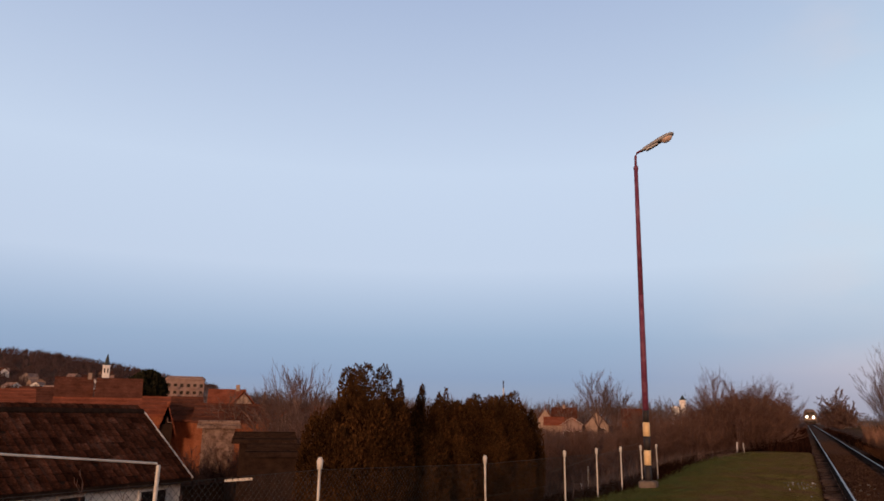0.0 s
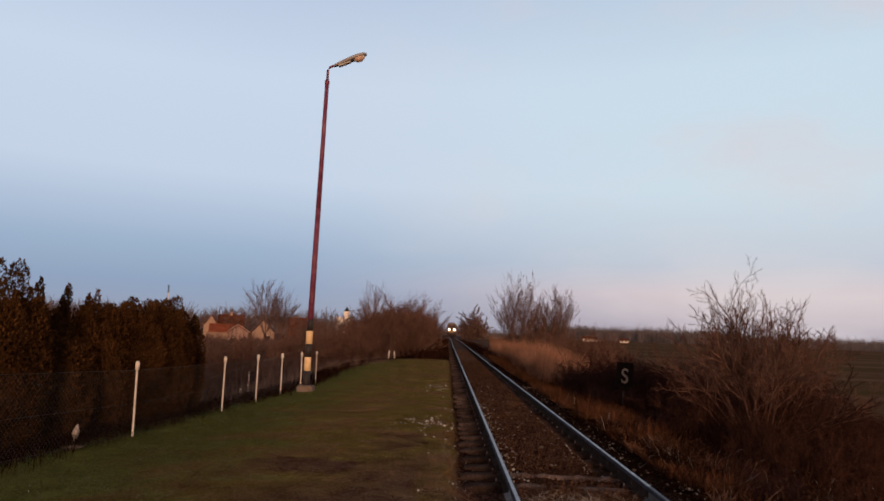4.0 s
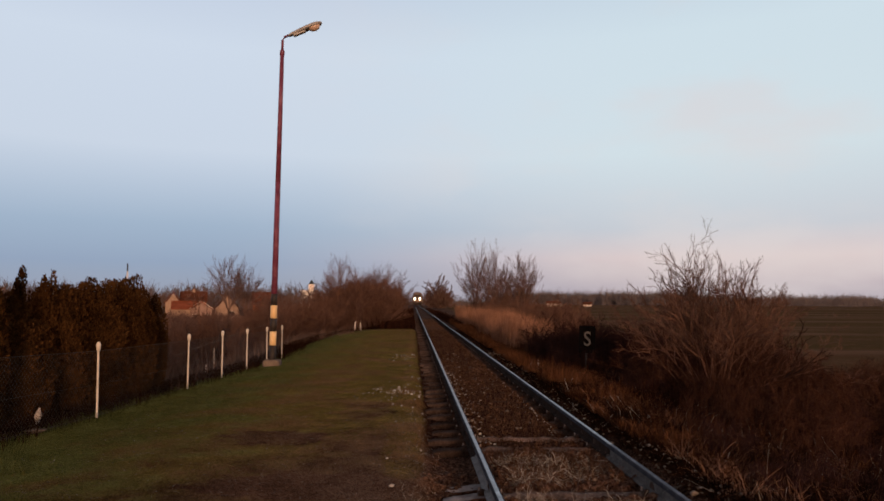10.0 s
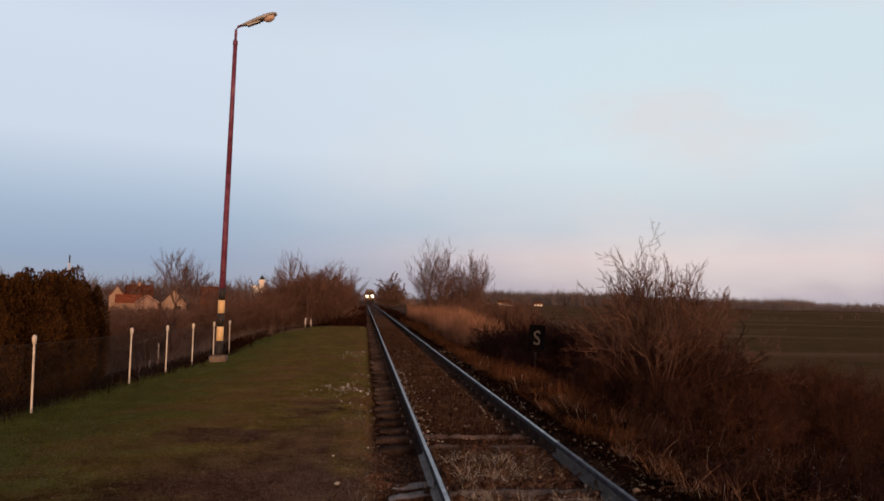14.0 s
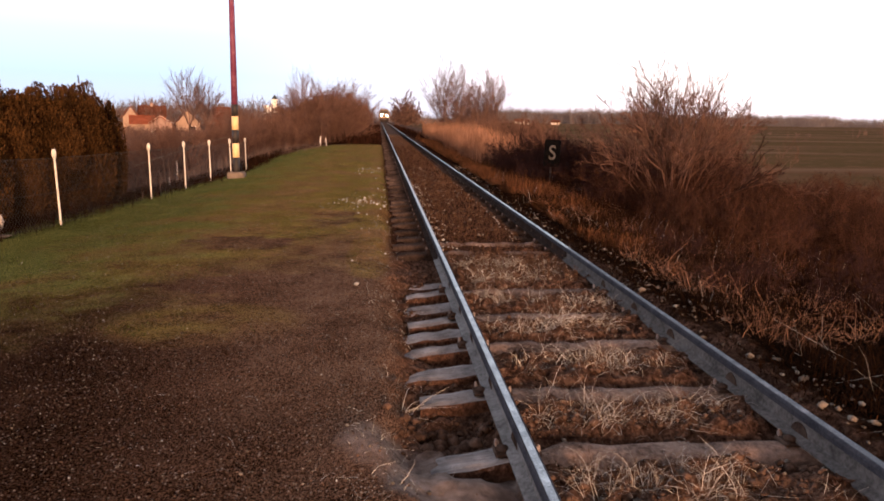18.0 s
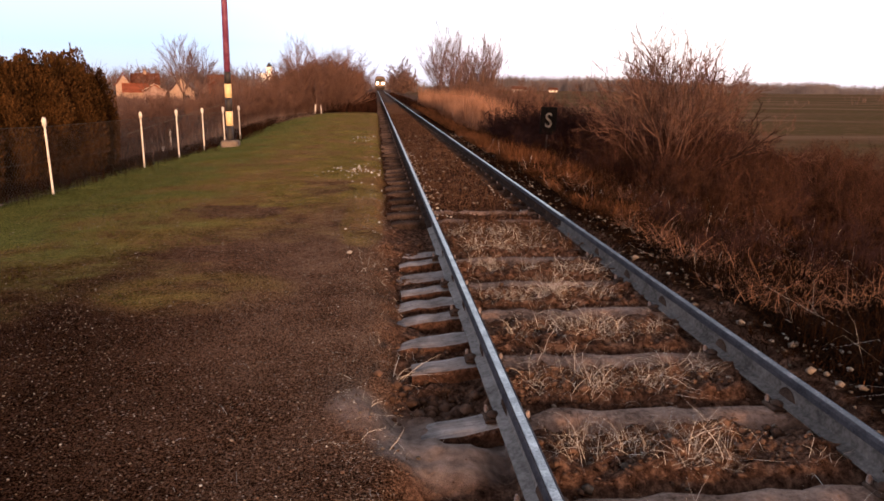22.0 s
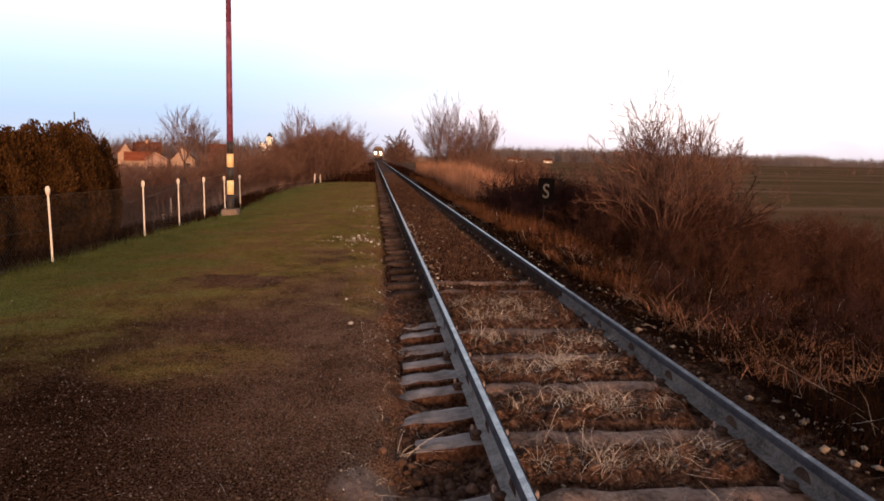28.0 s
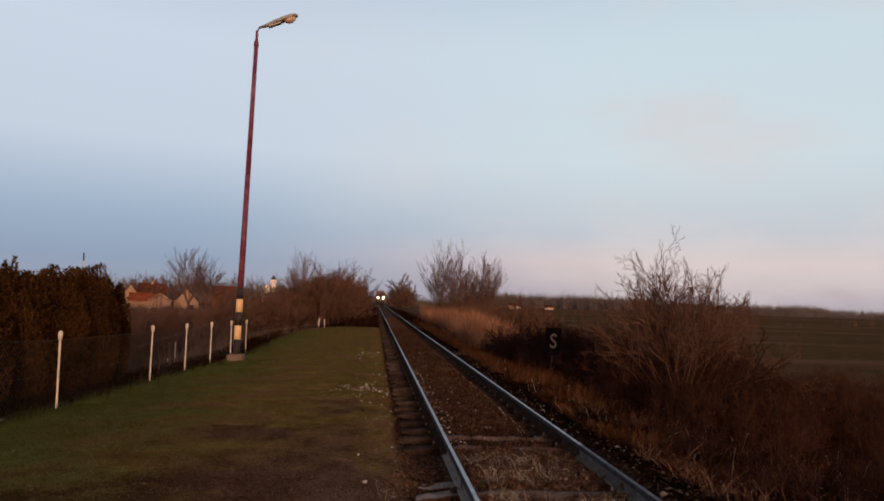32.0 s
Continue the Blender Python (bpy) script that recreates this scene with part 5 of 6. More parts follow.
for x_, y_, h_, w_, sd in ((-6.15, 11.0, 2.0, 1.4, 74), (-6.5, 10.4, 2.1, 1.5, 80)):
    thuja(x_, y_, h_, w_, sd, "dark thuja bush behind the fence", 12, 8)
thuja(-6.3, 9.8, 2.65, 1.6, 75, "tall dark thuja with loose top shoots", 13, 8)
thuja(-6.45, 9.1, 2.1, 1.2, 76, "dark thuja bush behind the fence", 12, 6)
for x_, y_, h_, w_, sd in ((-6.55, 11.3, 2.6, .42, 82), (-6.3, 11.5, 2.5, .45, 83), (-6.0, 11.75, 2.4, .5, 84)):
    thuja(x_, y_, h_, w_, sd, "slim thuja shoot standing above the hedge", 5, 3)

# ---- fence ----
FENCE_Y = [1.8, 4.62, 6.82, 11.0, 14.55, 16.6, 18.5, 20.4, 22.1]


def fence_x(y):
    return -4.77 + .0665 * (y - 11)


def post_builds(h, half=.0135):
    shaft, cap = Build(), Build()
    shaft.chamfered(-half, -half, -.3, half, half, h - .1, .006)
    cap.tube([(0, 0, h - .12), (0, 0, h - .03), (0, 0, h + .01)], [.030, .037, .018], 8)
    return shaft.mesh("shaft", M["concrete_post"]), cap.mesh("cap", M["concrete_post"], True)


sh_me, cap_me = post_builds(1.17)
tall_me, _c = post_builds(1.31, .015)
fence = thing("fence", "chain-link fence on white-painted concrete posts", "fence")
rf = random.Random(9)
tops = {}
for y in FENCE_Y:
    x = fence_x(y)
    z = -.20 + (.11 if y < 8 else 0) - .012 * max(0, y - 8)
    m = Matrix.Translation((x, y, z)) @ pose(0, 0, 0, rf.uniform(-.6, .6), rf.uniform(-.7, .7), 0)
    p = part("post", sh_me if y > 5 else tall_me, None, fence, "white-painted concrete fence post", at=m)
    if y > 5:
        part("cap", cap_me, None, p)
    tops[y] = m


def wire_bay(ya, yb, h=1.02):
    """Diamond mesh as two sets of slanting wires with a top and a bottom strand."""
    b = Build()
    length = math.hypot(fence_x(yb) - fence_x(ya), yb - ya)
    ux, uy = (fence_x(yb) - fence_x(ya)) / length, (yb - ya) / length
    za = -.18 + (.11 if ya < 8 else 0) - .012 * max(0, ya - 8)
    zb = -.18 + (.11 if yb < 8 else 0) - .012 * max(0, yb - 8)

    def at(s, z, o=0.0):
        return (fence_x(ya) + ux * s - .05 + o, ya + uy * s, za + (zb - za) * s / length + z)

    def strand(p, q, r):
        p, q = Vector(p), Vector(q)
        d = (q - p).normalized()
        a = d.orthogonal().normalized() * r
        c = d.cross(a)
        b.add([p + a, p - a * .5 + c * .87, p - a * .5 - c * .87, q + a, q - a * .5 + c * .87, q - a * .5 - c * .87],
              [(0, 1, 4, 3), (1, 2, 5, 4), (2, 0, 3, 5)])
    step, gauge = .075, .0019 if yb < 7.5 else .0013
    n = int((length + h) / step)
    for i in range(n):
        s = i * step - h
        for k in (0, 1):
            s0, s1, z0, z1 = s, s + h, 0.0, h
            if s0 < 0:
                z0, s0 = -s0, 0
            if s1 > length:
                z1, s1 = h - (s1 - length), length
            if s1 - s0 < .01:
                continue
            if k:
                strand(at(length - s0, z0, .004), at(length - s1, z1, .004), gauge)
            else:
                strand(at(s0, z0), at(s1, z1), gauge)
    for z, r in ((h, .004), (.04, .003), (h * .5, .003)):
        strand(at(0, z), at(length, z), r)
    return b


for ya, yb in zip(FENCE_Y[:-1], FENCE_Y[1:]):
    part("wire_mesh", wire_bay(ya, yb), M["wire"], fence, "chain-link wire panel")
# pale bar across the top of the nearer bays
for ya, yb in ((1.8, 4.62),):
    za, zb = 1.632 - .1083 * ya, 1.632 - .1083 * yb
    part("top_bar", Build().tube([(fence_x(ya), ya, za), (fence_x(yb) * .5 + fence_x(ya) * .5, (ya + yb) / 2, (za + zb) / 2 - .015), (fence_x(yb), yb, zb)], [.010, .009, .010], 8), M["concrete_post"], fence, "flaking white tube")
part("brace", Build().tube([(fence_x(14.0) - .06, 14.0, .50), (fence_x(18.0) - .06, 18.0, .76), (fence_x(20.4) - .06, 20.4, .88)], [.006, .006, .006], 5), M["concrete"], fence, "dull slanting tube behind the wire")
# small garden fence further down: bearing, distance along the track, top
GARDEN_POSTS = [(-15.43, 24.0, -0.02), (-15.99, 22.0, -0.4), (-16.31, 22.0, -0.68), (-14.44, 26.0, -0.64), (-13.97, 27.0, -0.83)]
back = thing("garden_fence", "low garden fence of thin pale posts", "fence")
for az_, y_, top_ in GARDEN_POSTS:
    x_ = math.tan(radians(az_)) * y_
    z_ = float(land(x_, y_))
    part("post", Build().chamfered(-.022, -.022, -.2, .022, .022, top_ - z_, .006), M["concrete_post"], back, at=pose(x_, y_, z_))

blockstone = tagged(new("white_stone", lump(41, .050, .040, .19, .16, 10, 7).mesh("white_stone", M["white_stone"], True)), "upright pale stone at the foot of the fence", "stone")
blockstone.matrix_basis = pose(-5.32, 10.35, float(land(-5.32, 10.35)) + .07, 0, 8, 20)
flatstone = tagged(new("flat_stone", lump(47, .15, .09, .045, .16, 10, 6).mesh("flat_stone", M["stone"], True)), "flat pale stone lying in the grass by the fence", "stone")
flatstone.matrix_basis = pose(-5.02, 9.75, float(land(-5.02, 9.75)) + .02, 0, 0, 15)
# ---- lamp post ----
lamp = thing("street_lamp", "tall maroon lamp post with black and cream bands", "street lamp", pose(-3.77, 19.25, -.19) @ pose(0, 0, 0, 0, .64, 0))
part("base", Build().chamfered(-.22, -.22, -.25, .22, .22, .19, .04), M["concrete"], lamp, "square concrete footing")


def pole_part(z0, z1, r0, r1, mat, label, n=12):
    part("pole_section", Build().tube([(0, 0, z0), (0, 0, z1)], [r0, r1], n), M[mat], lamp, label, True)


pole_part(.05, .57, 0.0892, 0.0884, "black", "black-painted foot")
pole_part(.57, .94, 0.0918, 0.0909, "cream", "cream band")
pole_part(.94, 1.29, 0.0875, 0.0867, "black", "black band")
pole_part(1.29, 1.64, 0.0901, 0.0892, "cream", "cream band")
pole_part(1.64, 1.95, 0.0850, 0.0833, "black", "dark dirty stretch of pole")
pole_part(1.95, 5.0, 0.0833, 0.0714, "maroon", "flaking maroon paint")
pole_part(5.0, 8.62, 0.0706, 0.0561, "maroon", "flaking maroon paint")
for z in (3.4, 4.6, 5.9, 7.2):
    part("collar", Build().tube([(0, 0, z), (0, 0, z + .03)], [.081 - .0026 * z, .081 - .0026 * z], 12), M["maroon"], lamp)
part("collar", Build().tube([(0, 0, 8.56), (0, 0, 8.66), (0, 0, 8.70)], [.067, .067, .045], 12), M["maroon"], lamp, "pole cap collar")
part("arm", Build().tube([(0, 0, 8.6), (0, 0, 8.98), (.05, 0, 9.07), (.30, .0, 9.19)], [.036, .036, .034, .034], 8), M["maroon"], lamp, "bent steel arm", True)
head = Build()
HS = [(0, .05, .05), (.12, .08, .07), (.30, .11, .085), (.55, .15, .10), (.80, .16, .10), (.95, .12, .07), (1.0, .04, .03)]
for s, w, hh in HS:
    for k in range(10):
        a = 2 * math.pi * k / 10
        head.v.append((s, math.cos(a) * w, max(math.sin(a), -.25) * hh))
for i in range(len(HS) - 1):
    head.f += [(i * 10 + k, i * 10 + (k + 1) % 10, (i + 1) * 10 + (k + 1) % 10, (i + 1) * 10 + k) for k in range(10)]
head.f += [tuple(range(10)), tuple(60 + k for k in range(10))]
tilt = pose(.16, 0, 9.10, 0, -24, 0)
hd = part("lamp_head", head, M["lamp_grey"], lamp, "grey cobra-head lantern shell", True, at=tilt)
bowl = Build()
for i in range(5):
    f = i / 4
    q = math.sqrt(max(0, 1 - (f * .97) ** 2))
    for k in range(12):
        a = 2 * math.pi * k / 12
        bowl.v.append((.76 + math.cos(a) * .17 * q, math.sin(a) * .125 * q, -.02 - f * .12))
for i in range(4):
    bowl.f += [(i * 12 + k, i * 12 + (k + 1) % 12, (i + 1) * 12 + (k + 1) % 12, (i + 1) * 12 + k) for k in range(12)]
bowl.f += [tuple(range(12)), tuple(48 + k for k in range(12))]
bowl_mat = stained("milky_lamp_bowl", (.42, .30, .24), (.62, .50, .42), 8, 40, .25, 0, 0)
part("bowl", bowl, bowl_mat, hd, "milky plastic bowl", True)
gear = Build().chamfered(.13, -.065, -.065, .50, .065, .015, .02)
part("gear_box", gear, M["lamp_grey"], hd, "gear tray under the shell")

# ---- signal board with the letter S ----
sign = thing("signal_board", "black board with a white letter S on a post", "sign", pose(4.56, 18.52, float(land(4.56, 18.52)), 0, 2.5, 0))
g0 = float(land(4.56, 18.52))
part("post", Build().tube([(0, .03, -.3), (0, .03, .30 - g0)], [.026, .026], 8), M["wire"], sign, "dull steel post", True)
part("board", Build().chamfered(-.215, -.012, .24 - g0, .215, .012, .95 - g0, .004), M["sign_black"], sign, "black enamelled board")
cu = bpy.data.curves.new("letter", "FONT")
cu.body, cu.size, cu.extrude, cu.align_x, cu.align_y, cu.offset = "S", .55, .004, "CENTER", "CENTER", .004
tmp = new("letter_source", cu)
dg = bpy.context.evaluated_depsgraph_get()
letter_me = bpy.data.meshes.new_from_object(tmp.evaluated_get(dg))
bpy.data.objects.remove(tmp)
letter_me.materials.clear()
letter_me.materials.append(M["sign_white"])
part("letter", letter_me, None, sign, "white painted letter S", at=pose(0, -.019, .59 - g0, 90, 0, 0) @ Matrix.Diagonal((.80, .98, 1, 1)))


# ---- houses ----
def house(name, label, m, length, depth, wall_h, roof_h, wall, roof, windows=(), chimney=None, trim=None, gable_window=False, over=.35, category="house", group="", tiled=False):
    """Gabled house: the ridge runs along local x, its front looks to local -y; the origin is the middle of the ground plan."""
    h = thing(name, label, category, m, group)
    L, D = length / 2, depth / 2
    t = .3
    w = Build()
    w.box(-L, -D, -1.5, L, -D + t, wall_h)
    w.box(-L, D - t, -1.5, L, D, wall_h)
    for s in (-1, 1):
        x0, x1 = (-L, -L + t) if s < 0 else (L - t, L)
        pro = [(-D + t, -1.5), (D - t, -1.5), (D - t, wall_h), (0, wall_h + roof_h * (1 - t / D) + .05), (-D + t, wall_h)]
        w.add([(x0, a, b) for a, b in pro] + [(x1, a, b) for a, b in pro], [(0, 1, 2, 3, 4), (9, 8, 7, 6, 5)] + [(i, (i + 1) % 5, 5 + (i + 1) % 5, 5 + i) for i in range(5)])
    part("wall", w, M[wall], h)
    r = Build()
    k = roof_h / D
    e = over
    for s in (-1, 1):
        a = [(-L - e, s * (D + e), wall_h - k * e), (L + e, s * (D + e), wall_h - k * e), (L + e, 0, wall_h + roof_h), (-L - e, 0, wall_h + roof_h)]
        b = [(x, y, z + .14) for x, y, z in a]
        r.add(a + b, [(0, 1, 2, 3), (4, 5, 6, 7), (0, 1, 5, 4), (1, 2, 6, 5), (2, 3, 7, 6), (3, 0, 4, 7)])
    rf_ = part("roof", r, M[roof], h)
    part("ridge", Build().tube([(-L - e, 0, wall_h + roof_h + .12), (L + e, 0, wall_h + roof_h + .12)], [.12, .12], 8), M[roof], rf_)
    if not tiled:
        # raised tile courses catch the light
        rows = max(4, int(math.hypot(D, roof_h) / .65))
        c = Build()
        for s in (-1, 1):
            for i in range(1, rows):
                f = i / rows
                y, z = s * (D + e) * (1 - f), (wall_h - k * e) * (1 - f) + (wall_h + roof_h) * f
                c.box(-L - e, y - .05, z + .12, L + e, y + .05, z + .175)
        part("tile_course", c, M[roof], rf_)
    for (side, u, z, ww, hh) in windows:
        wb, gb, sb = Build(), Build(), Build()
        if side in "fb":
            y = -D if side == "f" else D
            q = -1 if side == "f" else 1
            wb.box(u - ww / 2 - .07, min(y, y + q * .05), z - .07, u + ww / 2 + .07, max(y, y + q * .05), z + hh + .07)
            gb.box(u - ww / 2, min(y + q * .052, y + q * .06), z, u + ww / 2, max(y + q * .052, y + q * .06), z + hh)
            sb.box(u - ww / 2 - .12, min(y, y + q * .14), z - .14, u + ww / 2 + .12, max(y, y + q * .14), z - .07)
        else:
            x = L if side == "r" else -L
            q = 1 if side == "r" else -1
            wb.box(min(x, x + q * .05), u - ww / 2 - .07, z - .07, max(x, x + q * .05), u + ww / 2 + .07, z + hh + .07)
            gb.box(min(x + q * .052, x + q * .06), u - ww / 2, z, max(x + q * .052, x + q * .06), u + ww / 2, z + hh)
            sb.box(min(x, x + q * .14), u - ww / 2 - .12, z - .14, max(x, x + q * .14), u + ww / 2 + .12, z - .07)
        win = part("window", wb, M["white_trim"], h)
        part("pane", gb, M["glass"], win)
        part("sill", sb, M["white_trim"], win)
    if chimney:
        cx, cy, ch = chimney
        cz = wall_h + roof_h * (1 - abs(cy) / D)
        part("chimney", Build().chamfered(cx - .28, cy - .28, cz - .5, cx + .28, cy + .28, cz + ch, .03), M["plaster_cream"], rf_, "plastered chimney")
    if trim:
        for s in (-1, 1):
            for xx in (-L - e, L + e):
                o = -.05 if xx < 0 else .05
                part("verge_board", Build().tube([(xx + o, s * (D + e), wall_h - k * e + .13), (xx + o, 0, wall_h + roof_h + .16)], [.032, .032], 4), M[trim], h)
    return h


def at_polar(az, d, z, turn):
    x, y = polar(az, d)
    return pose(x, y, z, 0, 0, turn)


# low house beside the line: ridge along the track, its eave towards the platform
HX, HY, HZ = -20.15, 11.15, -3.1
near_house = house("house", "low white house with an old dark tiled roof", pose(HX, HY, HZ, 0, 0, 90), 12.0, 4.6, 2.66, 1.84, "plaster_white", "timber",
                   [("f", -3.9, 1.15, .95, 1.2), ("f", -1.6, 1.15, .95, 1.2), ("f", .75, 1.1, .95, 1.25), ("f", 2.2, 1.1, .75, 1.28), ("f", 4.92, .25, .92, 2.08)], None, "white_trim", over=.22, tiled=True)


def tile_build(w=.27, l=.38):
    b = Build()
    xs = [-w / 2, -w / 4, 0, w / 4, w / 2]
    up = [.016, .004, .0, .004, .016]
    for y in (0, l):
        b.v += [(x, y, u + .012) for x, u in zip(xs, up)] + [(x, y, u - .010) for x, u in zip(xs, up)]
    n = 5
    for i in range(4):
        b.f += [(i, i + 1, 11 + i, 10 + i), (5 + i, 15 + i, 16 + i, 6 + i), (i, 5 + i, 6 + i, i + 1), (10 + i, 11 + i, 16 + i, 15 + i)]
    b.f += [(0, 10, 15, 5), (4, 9, 19, 14)]
    return b


def tile_roof():
    """Tiles of the slope that faces the platform, laid in courses."""
    me = tile_build().mesh("roof_tile", M["roof_dark"])
    roof = [c for c in near_house.children if c.name.startswith("roof")][0]
    D, e, wall_h, roof_h, L = 2.3, .22, 2.66, 1.84, 6.0
    k_ = roof_h / D
    slope = math.atan2(roof_h, D)
    length = math.hypot(D + e, (D + e) * k_)
    rows = int(length / .29)
    rest = Build()
    r = random.Random(15)
    n = 0
    base = tile_build()
    for j in range(rows + 1):
        f = j * .29
        y, z = -(D + e) + f * math.cos(slope), wall_h - k_ * e + f * math.sin(slope) + .15
        cols = int((2 * (L + e)) / .265)
        for i in range(cols):
            x = L + e - .13 - i * .265
            m = pose(x, y + r.uniform(-.012, .012), z + r.uniform(0, .008), math.degrees(slope) - 3.5 + r.uniform(-1.2, 1.2), r.uniform(-1.5, 1.5), r.uniform(-1.5, 1.5))
            if i < 26 and n < 300:
                part("roof_tile", me, None, roof, at=m)
                n += 1
            else:
                rest.add([m @ Vector(p) for p in base.v], base.f)
    ob = part("roof_tiles", rest.mesh("roof_tiles", M["roof_dark"]), None, roof, "remaining old dark roof tiles")
    tagged(ob, kind="stuff")


tile_roof()
gate = thing("yard_gate", "dark timber yard gate beside the white house", "gate", pose(-17.9, 18.2, HZ))
for i in range(9):
    part("board", Build().box(-.03, -.92 + i * .205, -.2, .02, -.92 + i * .205 + .19, 2.35 - .02 * (i % 3)), M["timber"], gate)
for z_ in (.5, 1.9):
    part("rail", Build().box(-.07, -.92, z_, -.03, .92, z_ + .12), M["timber"], gate)
yard = Build()
yard.add([(x_, y_, z_) for x_ in (-.12, .12) for y_, z_ in ((0, -1.0), (2.6, -1.0), (2.6, .45), (0, 1.72))], [(0, 1, 2, 3), (7, 6, 5, 4), (0, 1, 5, 4), (1, 2, 6, 5), (2, 3, 7, 6), (3, 0, 4, 7)])
yard_wall = tagged(new("yard_wall", yard.mesh("yard_wall", M["plaster_white"])), "white plastered yard wall with a sloping top", "wall")
yard_wall.matrix_basis = pose(-17.9, 19.2, HZ)

# village
V = "village houses"


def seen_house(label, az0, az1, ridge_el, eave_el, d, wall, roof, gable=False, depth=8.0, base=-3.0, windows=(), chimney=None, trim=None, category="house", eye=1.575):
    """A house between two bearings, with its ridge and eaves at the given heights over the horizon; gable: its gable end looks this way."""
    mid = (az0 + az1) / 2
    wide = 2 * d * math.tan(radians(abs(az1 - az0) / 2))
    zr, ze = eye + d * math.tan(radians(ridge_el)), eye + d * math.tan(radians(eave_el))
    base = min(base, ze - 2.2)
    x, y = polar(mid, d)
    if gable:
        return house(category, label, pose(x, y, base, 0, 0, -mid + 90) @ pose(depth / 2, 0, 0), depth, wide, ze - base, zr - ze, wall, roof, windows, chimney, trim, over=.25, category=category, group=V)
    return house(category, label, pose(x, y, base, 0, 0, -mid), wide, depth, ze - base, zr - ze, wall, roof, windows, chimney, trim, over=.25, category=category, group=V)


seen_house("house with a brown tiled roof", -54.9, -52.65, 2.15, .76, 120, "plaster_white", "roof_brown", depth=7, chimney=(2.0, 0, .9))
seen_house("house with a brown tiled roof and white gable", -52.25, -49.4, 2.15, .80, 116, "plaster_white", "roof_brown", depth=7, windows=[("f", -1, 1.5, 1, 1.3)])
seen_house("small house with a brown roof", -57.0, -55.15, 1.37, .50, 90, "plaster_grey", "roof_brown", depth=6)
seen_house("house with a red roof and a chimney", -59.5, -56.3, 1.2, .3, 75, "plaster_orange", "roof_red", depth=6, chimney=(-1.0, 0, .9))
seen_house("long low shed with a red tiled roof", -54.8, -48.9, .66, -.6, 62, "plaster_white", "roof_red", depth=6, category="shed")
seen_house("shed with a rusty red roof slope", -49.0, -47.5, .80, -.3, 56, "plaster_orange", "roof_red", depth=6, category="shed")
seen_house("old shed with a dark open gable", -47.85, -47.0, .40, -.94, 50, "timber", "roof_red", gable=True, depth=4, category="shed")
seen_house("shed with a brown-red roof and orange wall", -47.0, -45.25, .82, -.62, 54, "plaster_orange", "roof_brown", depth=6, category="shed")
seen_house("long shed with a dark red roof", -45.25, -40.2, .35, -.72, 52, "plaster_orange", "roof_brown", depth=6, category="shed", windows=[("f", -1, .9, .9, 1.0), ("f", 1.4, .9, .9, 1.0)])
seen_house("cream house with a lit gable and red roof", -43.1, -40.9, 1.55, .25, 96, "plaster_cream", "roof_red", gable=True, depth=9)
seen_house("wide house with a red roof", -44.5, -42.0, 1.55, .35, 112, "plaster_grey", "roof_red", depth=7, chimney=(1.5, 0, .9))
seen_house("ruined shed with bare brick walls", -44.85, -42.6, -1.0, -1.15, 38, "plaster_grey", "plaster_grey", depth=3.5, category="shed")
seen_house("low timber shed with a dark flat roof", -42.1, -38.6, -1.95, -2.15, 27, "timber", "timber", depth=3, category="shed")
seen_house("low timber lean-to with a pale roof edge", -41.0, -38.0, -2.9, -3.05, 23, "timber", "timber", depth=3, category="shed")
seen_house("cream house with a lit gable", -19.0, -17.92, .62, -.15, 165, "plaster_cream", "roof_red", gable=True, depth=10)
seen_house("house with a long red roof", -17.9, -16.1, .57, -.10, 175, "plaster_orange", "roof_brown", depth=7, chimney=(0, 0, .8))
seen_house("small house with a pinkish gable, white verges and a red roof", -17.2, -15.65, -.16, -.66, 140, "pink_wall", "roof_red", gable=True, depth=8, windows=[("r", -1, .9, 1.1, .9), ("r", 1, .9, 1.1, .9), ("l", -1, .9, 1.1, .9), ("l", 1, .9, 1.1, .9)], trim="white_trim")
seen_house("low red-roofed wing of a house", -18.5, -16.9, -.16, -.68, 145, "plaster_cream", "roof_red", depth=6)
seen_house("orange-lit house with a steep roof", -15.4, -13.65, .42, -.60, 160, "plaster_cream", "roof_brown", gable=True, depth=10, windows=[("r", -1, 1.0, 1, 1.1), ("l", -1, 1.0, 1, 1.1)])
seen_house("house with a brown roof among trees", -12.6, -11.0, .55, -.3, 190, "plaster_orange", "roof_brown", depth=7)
rh = random.Random(88)
for i in range(34):
    az, d = rh.uniform(-58, -30), rh.uniform(150, 340)
    x, y = polar(az, d)
    house("house", rh.choice(("distant village house with a red roof", "distant village house with a rusty roof")), pose(x, y, float(land(x, y)) - .3, 0, 0, rh.uniform(0, 180)), rh.uniform(8, 13), rh.uniform(6, 9), rh.uniform(2.4, 3.4), rh.uniform(2.2, 3.4),
          rh.choice(("plaster_white", "plaster_cream", "plaster_grey", "plaster_orange")), rh.choice(("roof_red", "roof_brown", "roof_red")), [("f", -2, 1, 1, 1.2), ("f", 2, 1, 1, 1.2)], (rh.uniform(-2, 2), 0, .8), group=V)
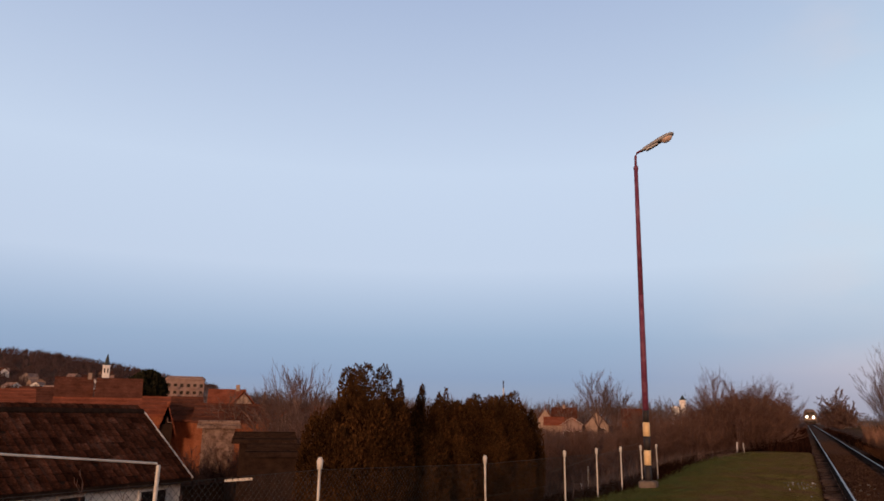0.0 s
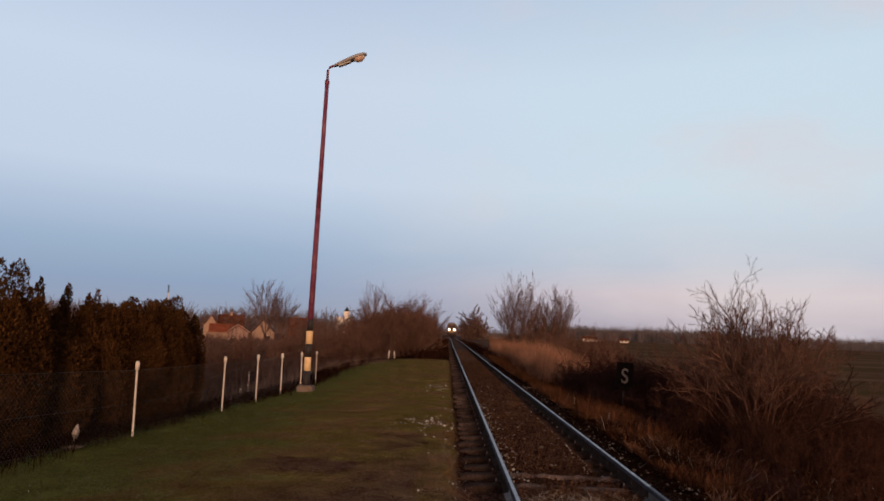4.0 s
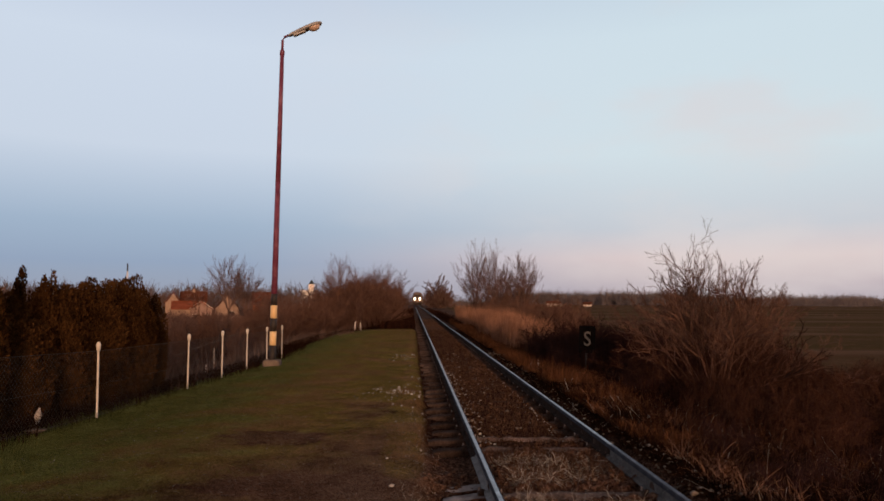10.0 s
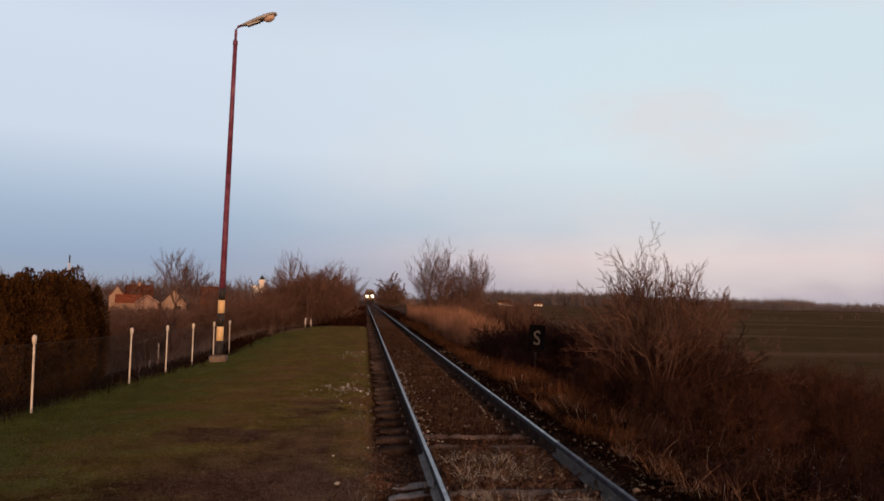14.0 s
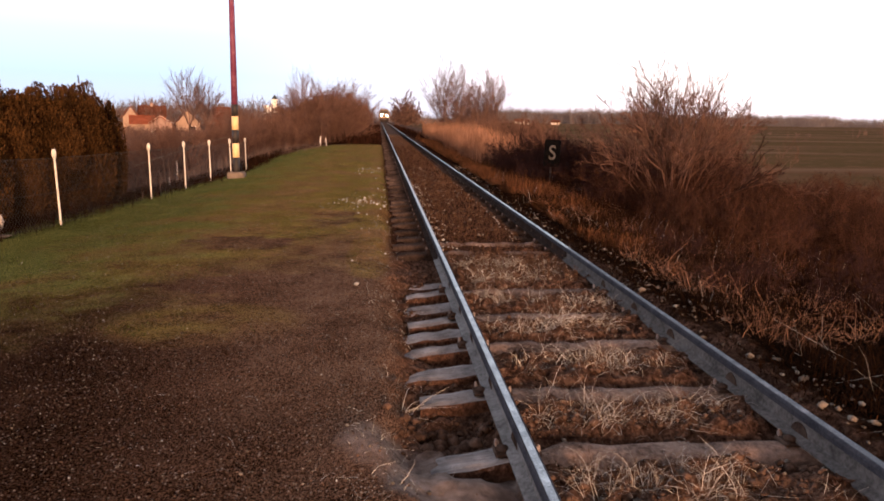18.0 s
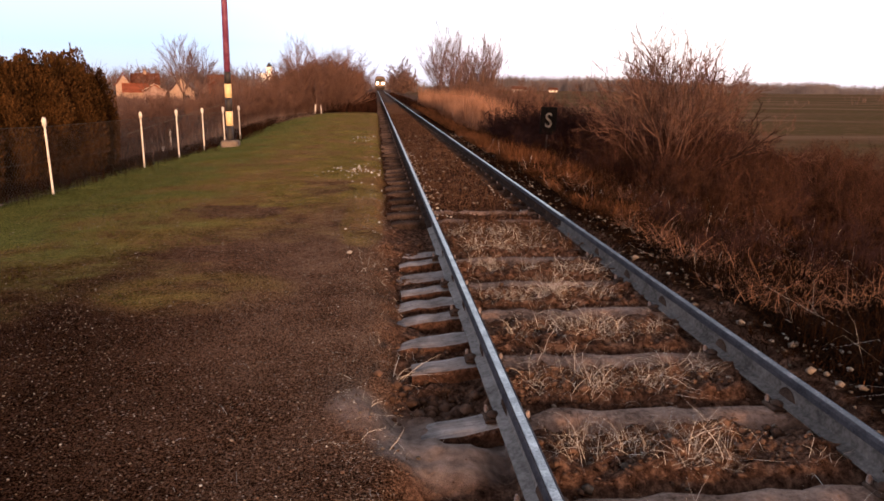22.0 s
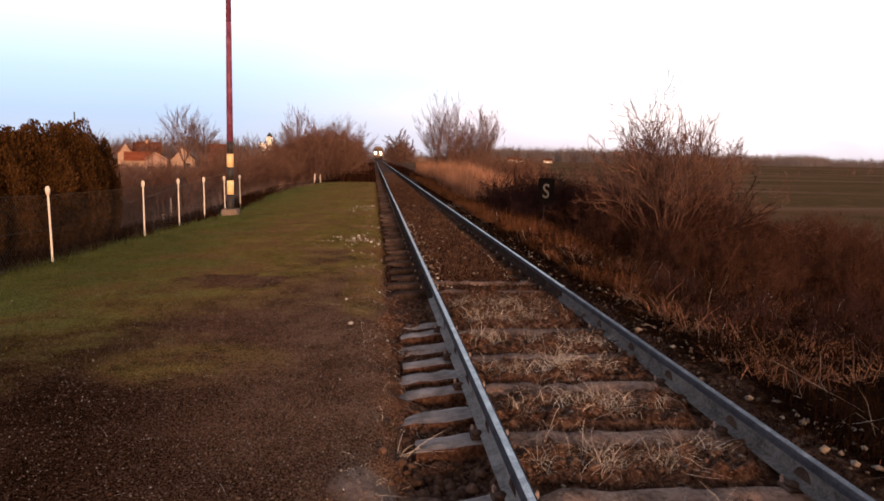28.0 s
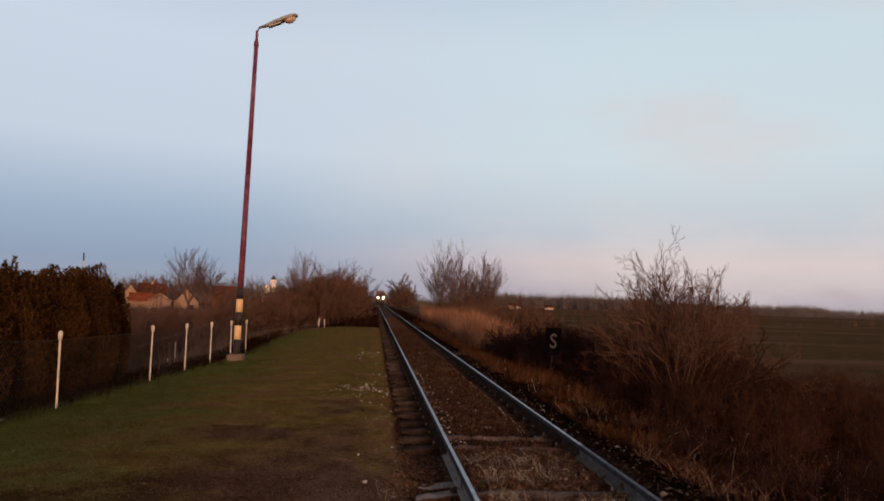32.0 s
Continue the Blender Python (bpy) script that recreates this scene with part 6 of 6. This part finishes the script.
for i in range(30):
    az, d = rh.uniform(-59.5, -51.5), rh.uniform(470, 620)
    x, y = polar(az, d)
    # Most roofs here are pink-brown: distance haze put into their colour.
    house("house", "small pale house on the hillside", pose(x, y, float(land(x, y)) - .3, 0, 0, rh.uniform(0, 180)), rh.uniform(6, 10), rh.uniform(5, 7), rh.uniform(2.4, 3.4), rh.uniform(1.8, 2.8),
          rh.choice(("plaster_white", "plaster_grey", "plaster_cream")), rh.choice(("pink_wall", "roof_brown", "pink_wall")), [("f", -2, 1, 1, 1.2), ("f", 2, 1, 1, 1.2)], None, group="hillside houses")
for az, d, w, hh in ((11.2, 430, 6, 2.0), (11.7, 440, 3.4, 1.6), (14.0, 450, 5, 1.5)):
    house("house", "small white farm building across the fields", at_polar(az, d, -1.6, -az), w, 7, hh, 1.2, "plaster_white", "roof_brown", [("f", -1, .8, 1, 1.0), ("f", 1, .8, 1, 1.0)], None, group="farm buildings", category="farm building")

# apartment block at the edge of the village
pb = polar(-43.1, 22.6)
pe = polar(-39.1, 22.6)
beam = tagged(new("beam", Build().tube([(*pb, -.40), (*pe, -.30)], [.05, .05], 4).mesh("beam", M["white_trim"])), "pale beam along the edge of the lean-to roof", "beam")
blk = thing("apartment_building", "red-brown apartment block with pale balconies", "apartment building", at_polar(-46.3, 300, -1.6, 46.3))
part("wall", Build().box(-7.0, -6, -2, 7.0, 6, 14.8), M["pink_wall"], blk)
part("roof", Build().chamfered(-7.4, -6.4, 14.8, 7.4, 6.4, 16.3, 1.0), M["pink_wall"], blk)
for fl in range(5):
    for i in range(6):
        u, z = -5.9 + 2.36 * i, 1.0 + 2.75 * fl
        wn_ = part("window", Build().box(u - .75, -6.08, z, u + .75, -5.98, z + 1.5), M["pink_wall"], blk)
        part("pane", Build().box(u - .6, -6.12, z + .1, u + .6, -6.085, z + 1.4), M["glass"], wn_)
        if i in (1, 4):
            part("balcony", Build().box(u - 1.1, -7.2, z - .6, u + 1.1, -6.1, z + .3), M["pink_wall"], blk, "pale balcony front")

# church with a white tower
cx_, cy_ = polar(-51.8, 400)
cz_ = 10.0
church = thing("church", "white church with a dark pointed steeple", "church", pose(cx_, cy_, cz_, 0, 0, 52))
part("tower", Build().chamfered(-1.7, -1.7, -6, 1.7, 1.7, 13.2, .25), M["plaster_white"], church, "white plastered tower")
part("cornice", Build().chamfered(-1.95, -1.95, 13.2, 1.95, 1.95, 13.7, .2), M["plaster_white"], church)
part("spire", Build().tube([(0, 0, 13.7), (0, 0, 14.7), (0, 0, 15.6), (0, 0, 16.3), (0, 0, 19.3)], [1.6, 1.35, .85, .95, .1], 8), M["spire"], church, "dark metal spire")
for s in (-1, 1):
    part("belfry_window", Build().box(s * .75 - .3, -1.76, 9.8, s * .75 + .3, -1.71, 12.0), M["glass"], church)
nv = Build()
nv.add([(-4, 0, -6), (4, 0, -6), (4, 0, 2.5), (0, 0, 5.5), (-4, 0, 2.5), (-4, 16, -6), (4, 16, -6), (4, 16, 2.5), (0, 16, 5.5), (-4, 16, 2.5)],
       [(0, 1, 2, 3, 4), (9, 8, 7, 6, 5), (0, 1, 6, 5), (1, 2, 7, 6), (2, 3, 8, 7), (3, 4, 9, 8), (4, 0, 5, 9)])
part("nave", nv, M["plaster_white"], church, at=pose(0, 1.7, 0))
# white tower far along the village
tw = thing("tower", "small white tower beyond the trees", "tower", at_polar(-8.1, 420, -2, 0))
part("shaft", Build().chamfered(-1.6, -1.6, -2, 1.6, 1.6, 13, .2), M["plaster_white"], tw)
part("roof", Build().tube([(0, 0, 13), (0, 0, 15.5)], [1.9, .2], 8), M["spire"], tw)
part("annex", Build().chamfered(-6, -3, -2, -1.6, 3, 9.5, .3), M["plaster_white"], tw)
# lattice mast
mast = thing("radio_mast", "thin grey and white lattice mast", "mast", at_polar(-21.7, 380, -3, 0))
for i in range(6):
    z0, z1 = i * 3.7, (i + 1) * 3.7
    b = Build()
    for a in (0, 2.094, 4.189):
        r0, r1 = .5 - .05 * i, .5 - .05 * (i + 1)
        b.tube([(math.cos(a) * r0, math.sin(a) * r0, z0), (math.cos(a) * r1, math.sin(a) * r1, z1)], [.11, .11], 4)
    for j in range(4):
        z = z0 + j * .92
        b.tube([(.5, 0, z), (-.25, .43, z + 1.1)], [.05, .05], 3)
        b.tube([(-.25, .43, z), (-.25, -.43, z + 1.1)], [.05, .05], 3)
    part("mast_section", b, M["wire" if i % 2 else "white_trim"], mast)

# dark evergreen beside the houses
ev = thing("evergreen", "large dark round evergreen tree", "tree", at_polar(-49.0, 150, -3, 0))
part("trunk", Build().tube([(0, 0, 0), (0, 0, 6)], [.4, .2], 8), M["trunk"], ev)
fol = thuja_mesh(97, [(0, 0, 8.0, 3.4, 3.4, 3.4), (1.6, 0, 6.6, 2.2, 2.2, 2.6), (-1.8, 0, 6.8, 2.2, 2.2, 2.6), (.6, 0, 9.6, 2.0, 2.0, 2.0)], 9000, .5)
fol.materials[0] = stained("dark_evergreen_leaf", (.010, .011, .007), (.030, .028, .016), .5, 6, .9, 0, 0, island=.4)
part("crown", fol, None, ev)

# ---- train ----
train = thing("train", "red-brown diesel train with lit headlights on the track", "train", pose(TRACK_X, 215, 0))
body = Build()
pro = [(-1.42, .75), (1.42, .75), (1.5, 1.2), (1.5, 3.0), (1.30, 3.75), (.8, 4.15), (-.8, 4.15), (-1.30, 3.75), (-1.5, 3.0), (-1.5, 1.2)]
body.extrude_y(pro, [0, 1, 22])
part("body", body, M["train_red"], train)
part("nose", Build().extrude_y([(x * .93, .75 + (z - .75) * .94) for x, z in pro], [-.35, .01]), M["train_red"], train)
part("windscreen", Build().box(-1.05, -.40, 2.75, -.06, -.352, 3.45), M["glass"], train)
part("windscreen", Build().box(.06, -.40, 2.75, 1.05, -.352, 3.45), M["glass"], train)
part("stripe", Build().box(-1.38, -.385, 1.55, 1.38, -.352, 1.75), M["train_cream"], train)
part("buffer_beam", Build().chamfered(-1.35, -.55, .55, 1.35, -.1, 1.0, .05), M["train_dark"], train)
for s in (-1, 1):
    part("buffer", Build().tube([(s * .87, -.55, 1.02), (s * .87, -.95, 1.02), (s * .87, -1.0, 1.02)], [.10, .10, .24], 12), M["train_dark"], train)
    hl = part("headlight", Build().tube([(s * .80, -.36, 2.15), (s * .80, -.52, 2.15)], [.30, .28], 16), M["train_dark"], train, "round headlight housing")
    part("lens", Build().tube([(s * .80, -.525, 2.15), (s * .80, -.54, 2.15)], [.25, .23], 16), M["headlight"], hl, "lit headlight")
part("underframe", Build().box(-1.1, 0, .35, 1.1, 21.5, .75), M["train_dark"], train)
for yy in (2.0, 4.5, 17, 19.5):
    for s in (-1, 1):
        part("wheel", Build().tube([(s * .70, yy, .46), (s * .83, yy, .46)], [.46, .46], 16), M["train_dark"], train)
